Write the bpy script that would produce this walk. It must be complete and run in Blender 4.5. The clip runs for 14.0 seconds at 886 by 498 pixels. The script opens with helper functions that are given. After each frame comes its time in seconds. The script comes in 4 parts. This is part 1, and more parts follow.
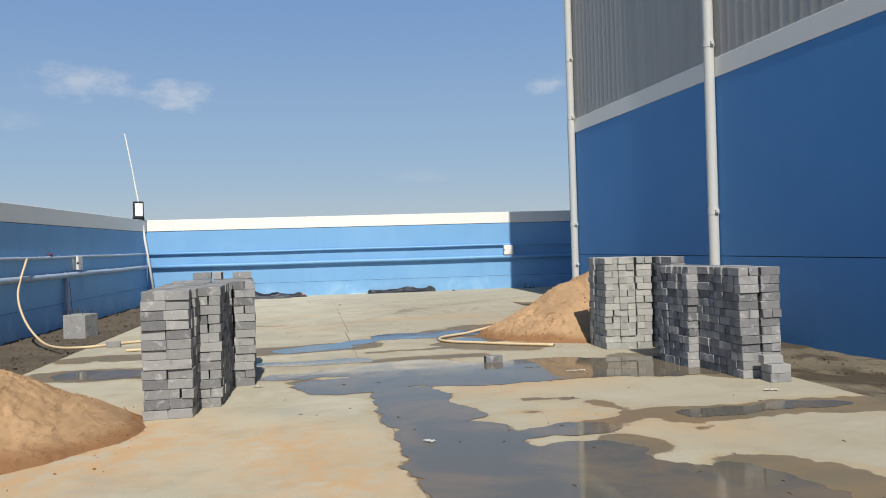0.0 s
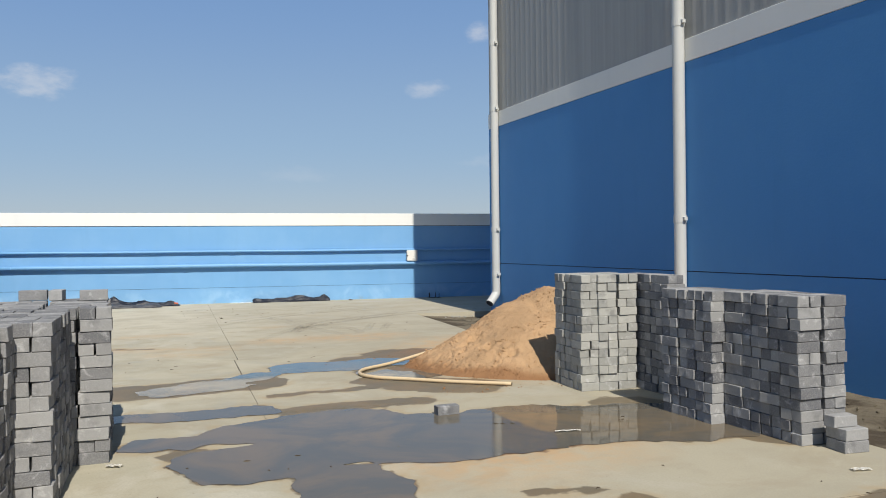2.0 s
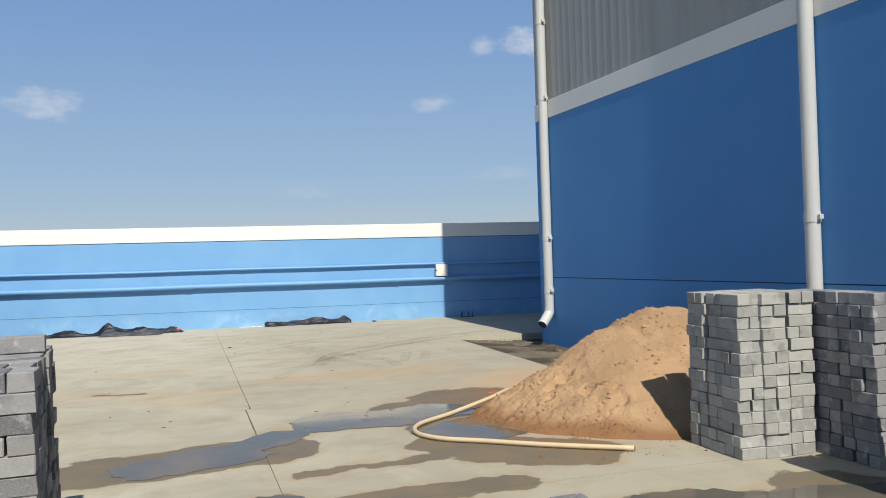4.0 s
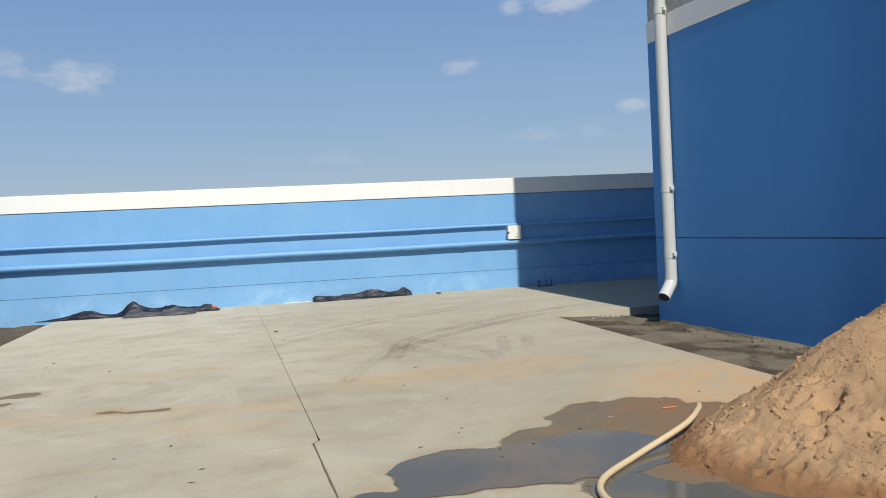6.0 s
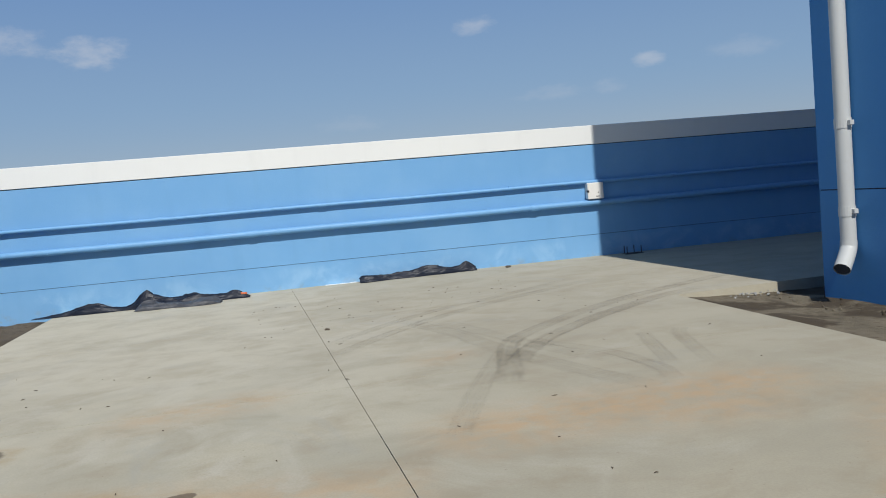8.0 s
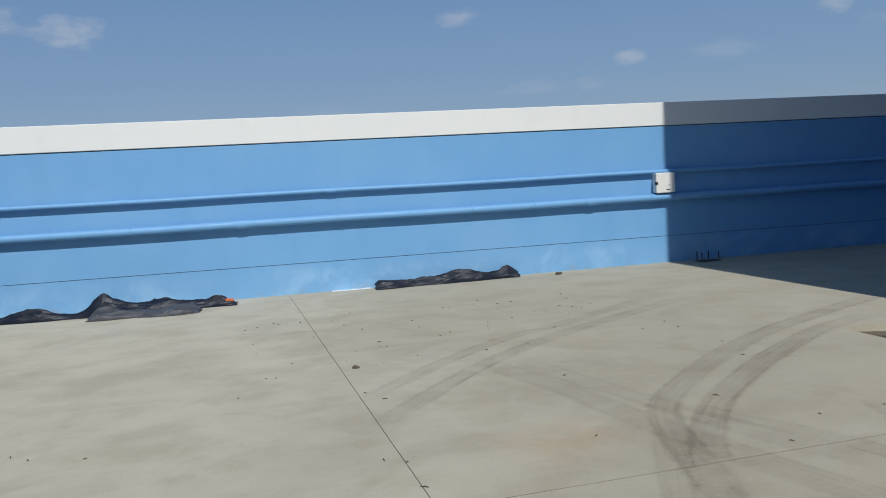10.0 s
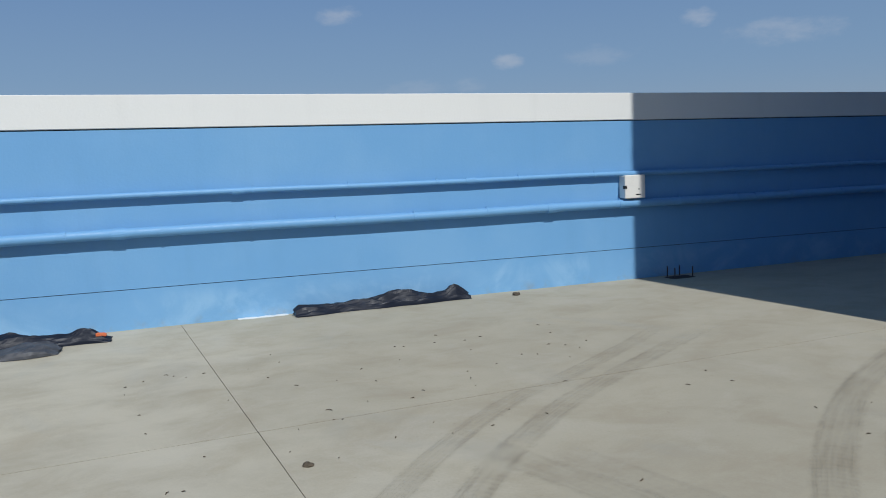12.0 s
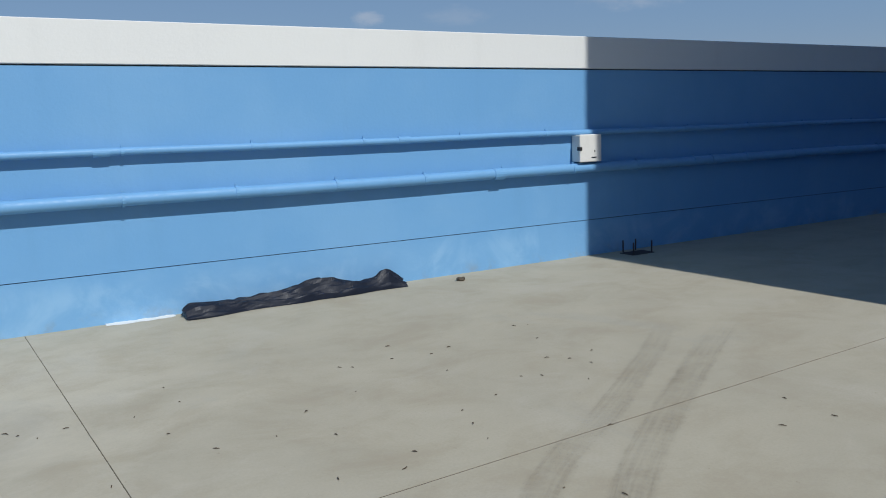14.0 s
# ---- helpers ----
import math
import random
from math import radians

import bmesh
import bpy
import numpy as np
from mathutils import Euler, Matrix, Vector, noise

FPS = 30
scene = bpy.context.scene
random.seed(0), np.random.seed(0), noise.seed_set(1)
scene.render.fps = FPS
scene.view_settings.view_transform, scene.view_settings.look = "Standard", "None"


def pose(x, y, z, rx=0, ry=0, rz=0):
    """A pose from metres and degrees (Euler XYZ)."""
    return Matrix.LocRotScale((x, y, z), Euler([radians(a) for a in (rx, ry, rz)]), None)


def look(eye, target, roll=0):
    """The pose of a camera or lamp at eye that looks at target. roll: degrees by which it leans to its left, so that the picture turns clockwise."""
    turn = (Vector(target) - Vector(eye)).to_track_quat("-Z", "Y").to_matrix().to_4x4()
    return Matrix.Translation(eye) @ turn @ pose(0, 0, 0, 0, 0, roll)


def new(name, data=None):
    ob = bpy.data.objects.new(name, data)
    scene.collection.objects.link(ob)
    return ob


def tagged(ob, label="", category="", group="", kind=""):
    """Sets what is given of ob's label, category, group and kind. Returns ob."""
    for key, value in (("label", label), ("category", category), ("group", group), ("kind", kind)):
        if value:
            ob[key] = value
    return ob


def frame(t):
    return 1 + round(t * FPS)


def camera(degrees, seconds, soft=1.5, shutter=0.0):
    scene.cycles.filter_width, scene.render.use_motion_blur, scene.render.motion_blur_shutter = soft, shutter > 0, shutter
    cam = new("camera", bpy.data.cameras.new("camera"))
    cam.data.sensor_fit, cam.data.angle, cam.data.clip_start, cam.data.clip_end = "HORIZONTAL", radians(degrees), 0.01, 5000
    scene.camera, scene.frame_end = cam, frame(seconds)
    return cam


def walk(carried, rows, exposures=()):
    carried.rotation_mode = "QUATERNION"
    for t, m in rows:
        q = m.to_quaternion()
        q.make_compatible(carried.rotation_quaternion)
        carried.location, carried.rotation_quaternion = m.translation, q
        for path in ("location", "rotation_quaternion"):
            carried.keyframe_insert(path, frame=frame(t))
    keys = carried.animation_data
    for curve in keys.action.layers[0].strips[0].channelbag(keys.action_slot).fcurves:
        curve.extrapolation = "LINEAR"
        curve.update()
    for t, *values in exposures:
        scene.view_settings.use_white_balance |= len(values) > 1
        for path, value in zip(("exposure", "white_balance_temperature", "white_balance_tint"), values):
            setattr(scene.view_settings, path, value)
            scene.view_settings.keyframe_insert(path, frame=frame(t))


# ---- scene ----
cam = camera(57.4, 14.0, soft=1.0)
PATH = [
    (0, (0.214, 1.834, 1.331), (0.618, 3.793, 1.322), -1.8),
    (0.5, (0.106, 2.396, 1.368), (0.596, 4.334, 1.316), -1.3),
    (1, (0.13, 3.002, 1.42), (0.699, 4.919, 1.371), -0.8),
    (1.5, (0.159, 3.659, 1.437), (0.8, 5.554, 1.414), -0.5),
    (2, (0.194, 4.276, 1.423), (0.889, 6.151, 1.412), -0.7),
    (2.5, (0.242, 4.876, 1.412), (0.976, 6.737, 1.403), -1.0),
    (2.7, (0.252, 5.082, 1.439), (0.987, 6.942, 1.427), -1.1),
    (4.8, (0.555, 7.683, 1.409), (1.184, 9.581, 1.449), -2.3),
    (5, (0.577, 7.956, 1.415), (1.196, 9.858, 1.439), -2.4),
    (5.5, (0.607, 8.733, 1.435), (1.205, 10.641, 1.403), -3.0),
    (6, (0.554, 9.436, 1.391), (1.151, 11.344, 1.329), -3.0),
    (6.5, (0.417, 9.999, 1.423), (1.032, 11.899, 1.317), -4.3),
    (7, (0.398, 10.648, 1.47), (1.01, 12.547, 1.329), -5.4),
    (7.5, (0.486, 11.467, 1.431), (1.064, 13.376, 1.282), -5.4),
    (8, (0.548, 12.209, 1.42), (1.092, 14.128, 1.27), -5.1),
    (8.5, (0.514, 12.928, 1.415), (1.051, 14.849, 1.275), -5.0),
    (8.7, (0.508, 13.248, 1.384), (1.046, 15.17, 1.253), -4.9),
    (10.8, (0.525, 15.711, 1.387), (1.181, 17.588, 1.174), -3.1),
    (11, (0.53, 15.862, 1.403), (1.215, 17.727, 1.179), -3.6),
    (11.5, (0.596, 16.46, 1.436), (1.357, 18.295, 1.204), -3.5),
    (12, (0.589, 17.139, 1.414), (1.458, 18.93, 1.225), -2.5),
    (12.5, (0.755, 17.81, 1.303), (1.663, 19.584, 1.132), -1.8),
    (13, (0.805, 18.393, 1.297), (1.749, 20.144, 1.092), -1.3),
    (13.5, (0.77, 18.712, 1.421), (1.788, 20.412, 1.146), -1.1),
    (14, (0.848, 19.007, 1.417), (1.997, 20.616, 1.117), -2.1),
]
walk(cam, [(t, look(eye, target, roll)) for t, eye, target, roll in PATH],
     exposures=((0, 0.12, 6820, 10), (2.5, 0.12, 6800, 10), (5, 0.18, 6780, 10), (6.5, -0.02, 6620, 10), (7.5, -0.15, 6450, 10), (8.5, -0.22, 6320, 10), (11, -0.42, 6160, 9.5), (14, -0.39, 6100, 9.5)))


# ---- world, sun, exposure ----
SUN_EL, SUN_WAY = 47.0, Vector((0.057, 1.0, 0.0)).normalized()
sun_from = Vector((-SUN_WAY.x * math.cos(radians(SUN_EL)), -SUN_WAY.y * math.cos(radians(SUN_EL)), math.sin(radians(SUN_EL))))
sun = new("sun", bpy.data.lights.new("sun", "SUN"))
sun.data.energy, sun.data.angle, sun.data.color = 4.4, radians(0.53), (1.0, 0.965, 0.90)
sun.matrix_world = look(sun_from * 60, (0, 0, 0))

world = bpy.data.worlds.new("world")
scene.world = world
world.use_nodes = True


class Nodes:
    """Short way to add and link shader nodes."""

    def __init__(self, tree):
        self.tree = tree

    def add(self, kind, **values):
        node = self.tree.nodes.new(kind)
        for key, value in values.items():
            self.put(node.inputs[key], value)
        return node

    def put(self, socket, value):
        if isinstance(value, bpy.types.NodeSocket):
            self.tree.links.new(value, socket)
        else:
            socket.default_value = value

    def math(self, op, a, b=0.0, c=0.0):
        node = self.tree.nodes.new("ShaderNodeMath")
        node.operation = op
        for socket, value in zip(node.inputs, (a, b, c)):
            self.put(socket, value)
        return node.outputs[0]

    def ramp(self, value, low, high, a=0.0, b=1.0):
        node = self.tree.nodes.new("ShaderNodeMapRange")
        node.interpolation_type = "SMOOTHSTEP"
        for socket, v in zip(node.inputs, (value, low, high, a, b)):
            self.put(socket, v)
        return node.outputs[0]

    def mix(self, fac, a, b, blend="MIX"):
        node = self.tree.nodes.new("ShaderNodeMix")
        node.data_type, node.blend_type = "RGBA", blend
        self.put(node.inputs[0], fac)
        for socket, v in ((node.inputs[6], a), (node.inputs[7], b)):
            self.put(socket, v if isinstance(v, bpy.types.NodeSocket) else (*v, 1.0))
        return node.outputs[2]

    def noise(self, coord, scale, detail=4.0, rough=0.55, distort=0.0):
        node = self.add("ShaderNodeTexNoise")
        self.put(node.inputs["Vector"], coord)
        node.inputs["Scale"].default_value, node.inputs["Detail"].default_value = scale, detail
        node.inputs["Roughness"].default_value, node.inputs["Distortion"].default_value = rough, distort
        return node.outputs[0]

    def stretch(self, coord, x, y, z):
        node = self.add("ShaderNodeMapping")
        self.put(node.inputs["Vector"], coord)
        node.inputs["Scale"].default_value = (x, y, z)
        return node.outputs[0]


n = Nodes(world.node_tree)
background, out = world.node_tree.nodes["Background"], world.node_tree.nodes["World Output"]
sky = n.add("ShaderNodeTexSky")
sky.sky_type, sky.sun_disc = "NISHITA", False
sky.sun_elevation, sky.sun_rotation = radians(SUN_EL), radians(180)
sky.altitude, sky.air_density, sky.dust_density, sky.ozone_density = 1200, 1.0, 0.9, 2.2
way = n.add("ShaderNodeTexCoord").outputs["Generated"]
axes = n.add("ShaderNodeSeparateXYZ", Vector=way)
# dusty haze low in the sky: greyish at the horizon, pale blue above
height = axes.outputs[2]
band = n.mix(n.ramp(height, -0.02, 0.13), (4.3, 4.8, 5.7), (3.0, 4.5, 6.6))
band = n.mix(n.ramp(height, 0.10, 0.32), band, (2.0, 3.6, 6.7))
colour = n.mix(n.ramp(height, 0.22, 0.60, 0.8, 0.0), n.mix(1.0, sky.outputs[0], (1.04, 1.15, 1.20), "MULTIPLY"), band)
# small fair-weather clouds: azimuth from +y to +x, elevation, half width, half height (degrees), density
CLOUDS = (
    (-12.2, 11.2, 3.2, 1.2, 0.40), (-6.2, 10.5, 2.2, 1.0, 0.46), (19.4, 10.8, 1.8, 0.6, 0.42), (-16.0, 8.6, 1.6, 0.8, 0.15),
    (26.4, 14.7, 2.6, 0.95, 0.55), (23.2, 14.6, 1.0, 0.7, 0.45), (31.0, 7.4, 1.0, 0.5, 0.42), (28.3, 5.9, 1.2, 0.6, 0.18), (24.4, 5.9, 2.4, 0.6, 0.16), (37.0, 7.4, 2.6, 0.7, 0.16),
    (43.7, 9.4, 1.2, 0.6, 0.35), (48.6, 8.0, 3.6, 0.9, 0.28), (10.0, 5.0, 2.4, 0.6, 0.10), (-40.0, 12.0, 4.0, 1.5, 0.5), (62.0, 10.0, 4.0, 1.2, 0.4), (100.0, 14.0, 5.0, 1.7, 0.5), (-110.0, 12.0, 5.0, 1.6, 0.5),
)
az = n.math("MULTIPLY", n.math("ARCTAN2", axes.outputs[0], axes.outputs[1]), 180 / math.pi)
el = n.math("MULTIPLY", n.math("ARCSINE", axes.outputs[2]), 180 / math.pi)
puff = n.noise(n.stretch(way, 1, 1, 2.2), 26.0, 6.0, 0.6)
cover = None
for a, e, w, h, d in CLOUDS:
    dx = n.math("DIVIDE", n.math("SUBTRACT", az, a), w)
    dy = n.math("DIVIDE", n.math("SUBTRACT", el, e), h)
    r = n.math("ADD", n.math("MULTIPLY", dx, dx), n.math("MULTIPLY", dy, dy))
    r = n.math("ADD", r, n.math("MULTIPLY", n.math("SUBTRACT", puff, 0.5), 4.2))
    one = n.ramp(r, 1.3, -0.7, 0.0, d)
    cover = one if cover is None else n.math("MAXIMUM", cover, one)
colour = n.mix(cover, colour, (7.6, 7.9, 8.5))
n.put(background.inputs[0], colour)
background.inputs[1].default_value = 0.086

# ---- materials ----


def material(name):
    m = bpy.data.materials.new(name)
    m.use_nodes = True
    k = Nodes(m.node_tree)
    k.shader = m.node_tree.nodes["Principled BSDF"]
    k.place = k.add("ShaderNodeNewGeometry").outputs["Position"]
    return m, k


def bump(k, height, strength, distance):
    node = k.add("ShaderNodeBump", Height=height, Strength=strength, Distance=distance)
    k.put(k.shader.inputs["Normal"], node.outputs[0])


def plaster(name, base, pale, low_stain):
    """Painted sand-cement render: roller texture, faint blotches, chalky bloom low down."""
    m, k = material(name)
    big = k.noise(k.place, 0.9, 5.0, 0.6)
    fine = k.noise(k.place, 34.0, 4.0, 0.6)
    colour = k.mix(k.ramp(big, 0.35, 0.7, 0.0, 0.16), base, pale)
    streak = k.noise(k.stretch(k.place, 2.2, 2.2, 0.25), 2.0, 4.0, 0.6)
    colour = k.mix(k.ramp(streak, 0.5, 0.78, 0.0, 0.08), colour, tuple(c * 0.62 for c in base))
    if low_stain:
        z = k.add("ShaderNodeSeparateXYZ", Vector=k.place).outputs[2]
        bloom = k.math("MULTIPLY", k.ramp(z, 0.46, 0.2), k.ramp(k.noise(k.place, 1.5, 5.0, 0.65, 0.6), 0.45, 0.68, 0.08, 0.5))
        colour = k.mix(bloom, colour, pale)
        mud = k.math("MULTIPLY", k.ramp(z, 0.14, -0.04), k.ramp(k.noise(k.place, 4.0, 5.0, 0.65), 0.5, 0.7, 0.0, 0.5))
        colour = k.mix(mud, colour, (0.30, 0.26, 0.20))
    k.put(k.shader.inputs["Base Color"], colour)
    k.shader.inputs["Roughness"].default_value = 0.62
    k.shader.inputs["Specular IOR Level"].default_value = 0.35
    bump(k, k.math("ADD", fine, k.math("MULTIPLY", big, 1.2)), 0.35, 0.004)
    return m


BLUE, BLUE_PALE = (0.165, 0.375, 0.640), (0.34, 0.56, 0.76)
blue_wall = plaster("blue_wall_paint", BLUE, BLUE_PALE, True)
# the warehouse's shade is put into this darker blue; same paint as the wall
blue_shaded = plaster("blue_shaded_paint", (0.062, 0.240, 0.530), (0.10, 0.30, 0.59), False)
white_band = plaster("white_band_paint", (0.78, 0.78, 0.74), (0.70, 0.70, 0.68), False)
dark_gap, k = material("dark_joint")
k.put(k.shader.inputs["Base Color"], k.mix(k.noise(k.place, 9.0), (0.02, 0.03, 0.05), (0.05, 0.06, 0.08)))
k.shader.inputs["Roughness"].default_value = 0.9


def paint(name, base, dark, rough=0.4, scale=6.0):
    """Plain coated surface with faint dirt and uneven sheen."""
    m, k = material(name)
    dirt = k.noise(k.place, scale, 5.0, 0.65)
    colour = k.mix(k.ramp(dirt, 0.48, 0.78, 0.0, 0.38), base, dark)
    k.put(k.shader.inputs["Base Color"], colour)
    k.put(k.shader.inputs["Roughness"], k.ramp(k.noise(k.place, scale * 3), 0.3, 0.7, rough, rough + 0.2))
    bump(k, k.noise(k.place, 60.0, 3.0), 0.08, 0.002)
    return m


blue_pipe = paint("blue_pipe_paint", (0.165, 0.375, 0.640), (0.13, 0.29, 0.50), 0.45)
pale_pipe = paint("pale_pipe_paint", (0.34, 0.42, 0.52), (0.22, 0.30, 0.42), 0.45)
downpipe_grey = paint("downpipe_plastic", (0.52, 0.53, 0.51), (0.47, 0.475, 0.45), 0.4, 14.0)
box_white = paint("box_plastic", (0.78, 0.76, 0.70), (0.55, 0.52, 0.46), 0.35, 9.0)
black_metal = paint("black_metal", (0.02, 0.02, 0.022), (0.05, 0.045, 0.04), 0.5)
rust = paint("rusty_steel", (0.055, 0.042, 0.035), (0.12, 0.06, 0.035), 0.75, 20.0)
red_plastic = paint("red_plastic", (0.55, 0.04, 0.05), (0.3, 0.03, 0.03), 0.4)
orange_plastic = paint("orange_plastic", (0.65, 0.16, 0.06), (0.4, 0.1, 0.05), 0.5, 30.0)
galvanised = paint("galvanised_pole", (0.62, 0.62, 0.60), (0.42, 0.42, 0.41), 0.45)
lamp_glass = paint("lamp_glass", (0.80, 0.82, 0.84), (0.7, 0.7, 0.7), 0.12)
hose_rubber = paint("hose_plastic", (0.64, 0.50, 0.31), (0.48, 0.36, 0.22), 0.42, 12.0)
scrap_white = paint("white_scrap", (0.80, 0.78, 0.72), (0.5, 0.46, 0.4), 0.6, 40.0)
leaf_dark = paint("dry_leaf", (0.09, 0.065, 0.04), (0.05, 0.035, 0.02), 0.8, 60.0)

cladding_grey, k = material("grey_cladding")
long = k.noise(k.stretch(k.place, 1.0, 3.0, 0.15), 1.4, 4.0)
k.put(k.shader.inputs["Base Color"], k.mix(k.ramp(long, 0.35, 0.7), (0.315, 0.315, 0.30), (0.365, 0.365, 0.345)))
k.shader.inputs["Roughness"].default_value = 0.5
bump(k, k.noise(k.stretch(k.place, 1, 1, 0.1), 20.0), 0.1, 0.003)

# pavers: grey cement, each a little different, with lime bloom and rough edges


def cement(name, *light):
    m, k = material(name)
    own = k.add("ShaderNodeObjectInfo").outputs["Random"]
    tone = k.mix(k.ramp(own, 0.0, 1.0), light[0], light[1])
    grain = k.noise(k.place, 130.0, 3.0, 0.7)
    tone = k.mix(k.ramp(grain, 0.35, 0.75, 0.0, 0.35), tone, (0.42, 0.42, 0.41))
    blot = k.noise(k.place, 13.0, 5.0, 0.65, 0.5)
    tone = k.mix(k.ramp(blot, 0.54, 0.72, 0.0, 0.5), tone, (0.60, 0.60, 0.60))
    tone = k.mix(k.ramp(k.noise(k.place, 8.0, 4.0), 0.52, 0.75, 0.0, 0.45), tone, (0.095, 0.098, 0.105))
    k.put(k.shader.inputs["Base Color"], tone)
    k.shader.inputs["Roughness"].default_value = 0.9
    k.shader.inputs["Specular IOR Level"].default_value = 0.25
    bump(k, k.math("ADD", grain, k.math("MULTIPLY", blot, 2.0)), 0.5, 0.004)
    return m


paver = cement("cement_paver", (0.125, 0.128, 0.137), (0.315, 0.315, 0.310))
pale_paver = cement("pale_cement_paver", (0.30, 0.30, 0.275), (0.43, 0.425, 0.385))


def attribute(k, name):
    node = k.add("ShaderNodeAttribute")
    node.attribute_name = name
    return node.outputs["Fac"]


# yard concrete: attributes give the damp distance and spilt sand; darker brown towards the warehouse side
concrete, k = material("yard_concrete")
wet = attribute(k, "damp")
sandy = attribute(k, "sandy")
big = k.noise(k.stretch(k.place, 1.0, 1.3, 1.0), 0.55, 6.0, 0.62, 0.8)
mid = k.noise(k.stretch(k.place, 1.0, 1.15, 1.0), 1.7, 7.0, 0.66, 0.35)
fine = k.noise(k.place, 70.0, 4.0, 0.65)
tone = k.mix(k.ramp(big, 0.36, 0.66), (0.495, 0.458, 0.345), (0.410, 0.382, 0.290))
tone = k.mix(k.ramp(mid, 0.44, 0.74, 0.0, 0.55), tone, (0.315, 0.250, 0.160))
tone = k.mix(k.ramp(k.noise(k.place, 1.3, 5.0, 0.6, 0.7), 0.52, 0.70, 0.0, 0.55), tone, (0.56, 0.535, 0.445))
tone = k.mix(k.ramp(fine, 0.3, 0.75, 0.0, 0.36), tone, (0.30, 0.275, 0.225))
cold = k.noise(k.stretch(k.place, 1.0, 0.6, 1.0), 0.8, 5.0, 0.6, 1.5)
tone = k.mix(k.ramp(cold, 0.55, 0.72, 0.0, 0.45), tone, (0.34, 0.345, 0.315))
speck = k.noise(k.place, 26.0, 3.0, 0.7)
tone = k.mix(k.ramp(speck, 0.66, 0.76, 0.0, 0.55), tone, (0.16, 0.13, 0.09))
eastward = k.ramp(k.math("ADD", k.add("ShaderNodeSeparateXYZ", Vector=k.place).outputs[0], k.math("MULTIPLY", big, 2.4)), 1.7, 4.2, 0.0, 0.42)
tone = k.mix(eastward, tone, (0.335, 0.295, 0.215))
far = k.add("ShaderNodeSeparateXYZ", Vector=k.place).outputs[1]
powder = k.math("MULTIPLY", k.ramp(far, 15.0, 21.5, 0.0, 0.75), k.ramp(mid, 0.30, 0.62, 1.0, 0.45))
tone = k.mix(k.math("MULTIPLY", powder, k.ramp(eastward, 0.0, 0.42, 1.0, 0.35)), tone, (0.56, 0.52, 0.415))
spilt = k.math("MULTIPLY", sandy, k.ramp(k.noise(k.place, 5.5, 6.0, 0.65), 0.36, 0.62, 0.25, 0.9))
tone = k.mix(spilt, tone, (0.52, 0.335, 0.175))
edge = k.math("ADD", wet, k.math("MULTIPLY", k.math("SUBTRACT", k.noise(k.place, 9.0, 6.0, 0.62), 0.5), 0.10))
damp = k.ramp(edge, 0.012, -0.012)
dried = k.math("MULTIPLY", k.ramp(edge, 0.14, 0.015), k.ramp(k.noise(k.place, 3.3, 5.0, 0.6), 0.40, 0.62, 0.0, 0.55))
tone = k.mix(dried, tone, (0.40, 0.300, 0.175))
tone_wet = k.mix(k.ramp(k.noise(k.place, 2.3, 5.0), 0.4, 0.65), (0.150, 0.122, 0.080), (0.195, 0.142, 0.082))
tone_wet = k.mix(k.math("MULTIPLY", sandy, k.ramp(k.noise(k.place, 3.0, 5.0, 0.6), 0.35, 0.6, 0.35, 1.0)), tone_wet, (0.215, 0.115, 0.055))
tone = k.mix(k.math("MULTIPLY", damp, 0.9), tone, tone_wet)
k.put(k.shader.inputs["Base Color"], tone)
k.put(k.shader.inputs["Roughness"], k.ramp(damp, 0.0, 1.0, 0.88, 0.55))
k.shader.inputs["Specular IOR Level"].default_value = 0.3
bump(k, k.math("ADD", fine, k.math("MULTIPLY", mid, 1.5)), 0.3, 0.003)

# rubber and dust pressed onto the concrete by tyres: across -1 to 1, along in metres
tyre_dust, k = material("tyre_dust")
across, along, press = attribute(k, "across"), attribute(k, "along"), attribute(k, "press")
lanes = k.add("ShaderNodeCombineXYZ", X=k.math("MULTIPLY", across, 1.0), Y=k.math("MULTIPLY", along, 0.25)).outputs[0]
streak = k.ramp(k.noise(lanes, 4.5, 5.0, 0.7), 0.36, 0.64, 0.35, 1.0)
rim = k.ramp(k.math("ABSOLUTE", across), 0.30, 0.72, 0.65, 1.0)
soft_edge = k.ramp(k.math("ADD", k.math("ABSOLUTE", across), k.math("MULTIPLY", k.math("SUBTRACT", k.noise(k.place, 14.0, 4.0), 0.5), 0.5)), 1.0, 0.62)
lug = k.math("SINE", k.math("ADD", k.math("MULTIPLY", along, 120.0), k.math("MULTIPLY", k.math("ABSOLUTE", across), 4.0)))
tread = k.ramp(k.math("ADD", lug, k.math("MULTIPLY", k.noise(k.place, 3.0, 4.0), 2.0)), 0.2, 1.6, 0.76, 1.0)
worn = k.ramp(k.noise(k.place, 2.2, 6.0, 0.7), 0.32, 0.66, 0.30, 1.0)
cover = k.math("MULTIPLY", k.math("MULTIPLY", k.math("MULTIPLY", streak, rim), k.math("MULTIPLY", soft_edge, tread)), k.math("MULTIPLY", worn, press))
k.put(k.shader.inputs["Base Color"], k.mix(k.ramp(k.noise(k.place, 1.1, 4.0), 0.35, 0.65), (0.150, 0.130, 0.100), (0.185, 0.150, 0.105)))
k.put(k.shader.inputs["Alpha"], k.math("MULTIPLY", cover, 0.40))
k.shader.inputs["Roughness"].default_value = 0.9
k.shader.inputs["Specular IOR Level"].default_value = 0.2

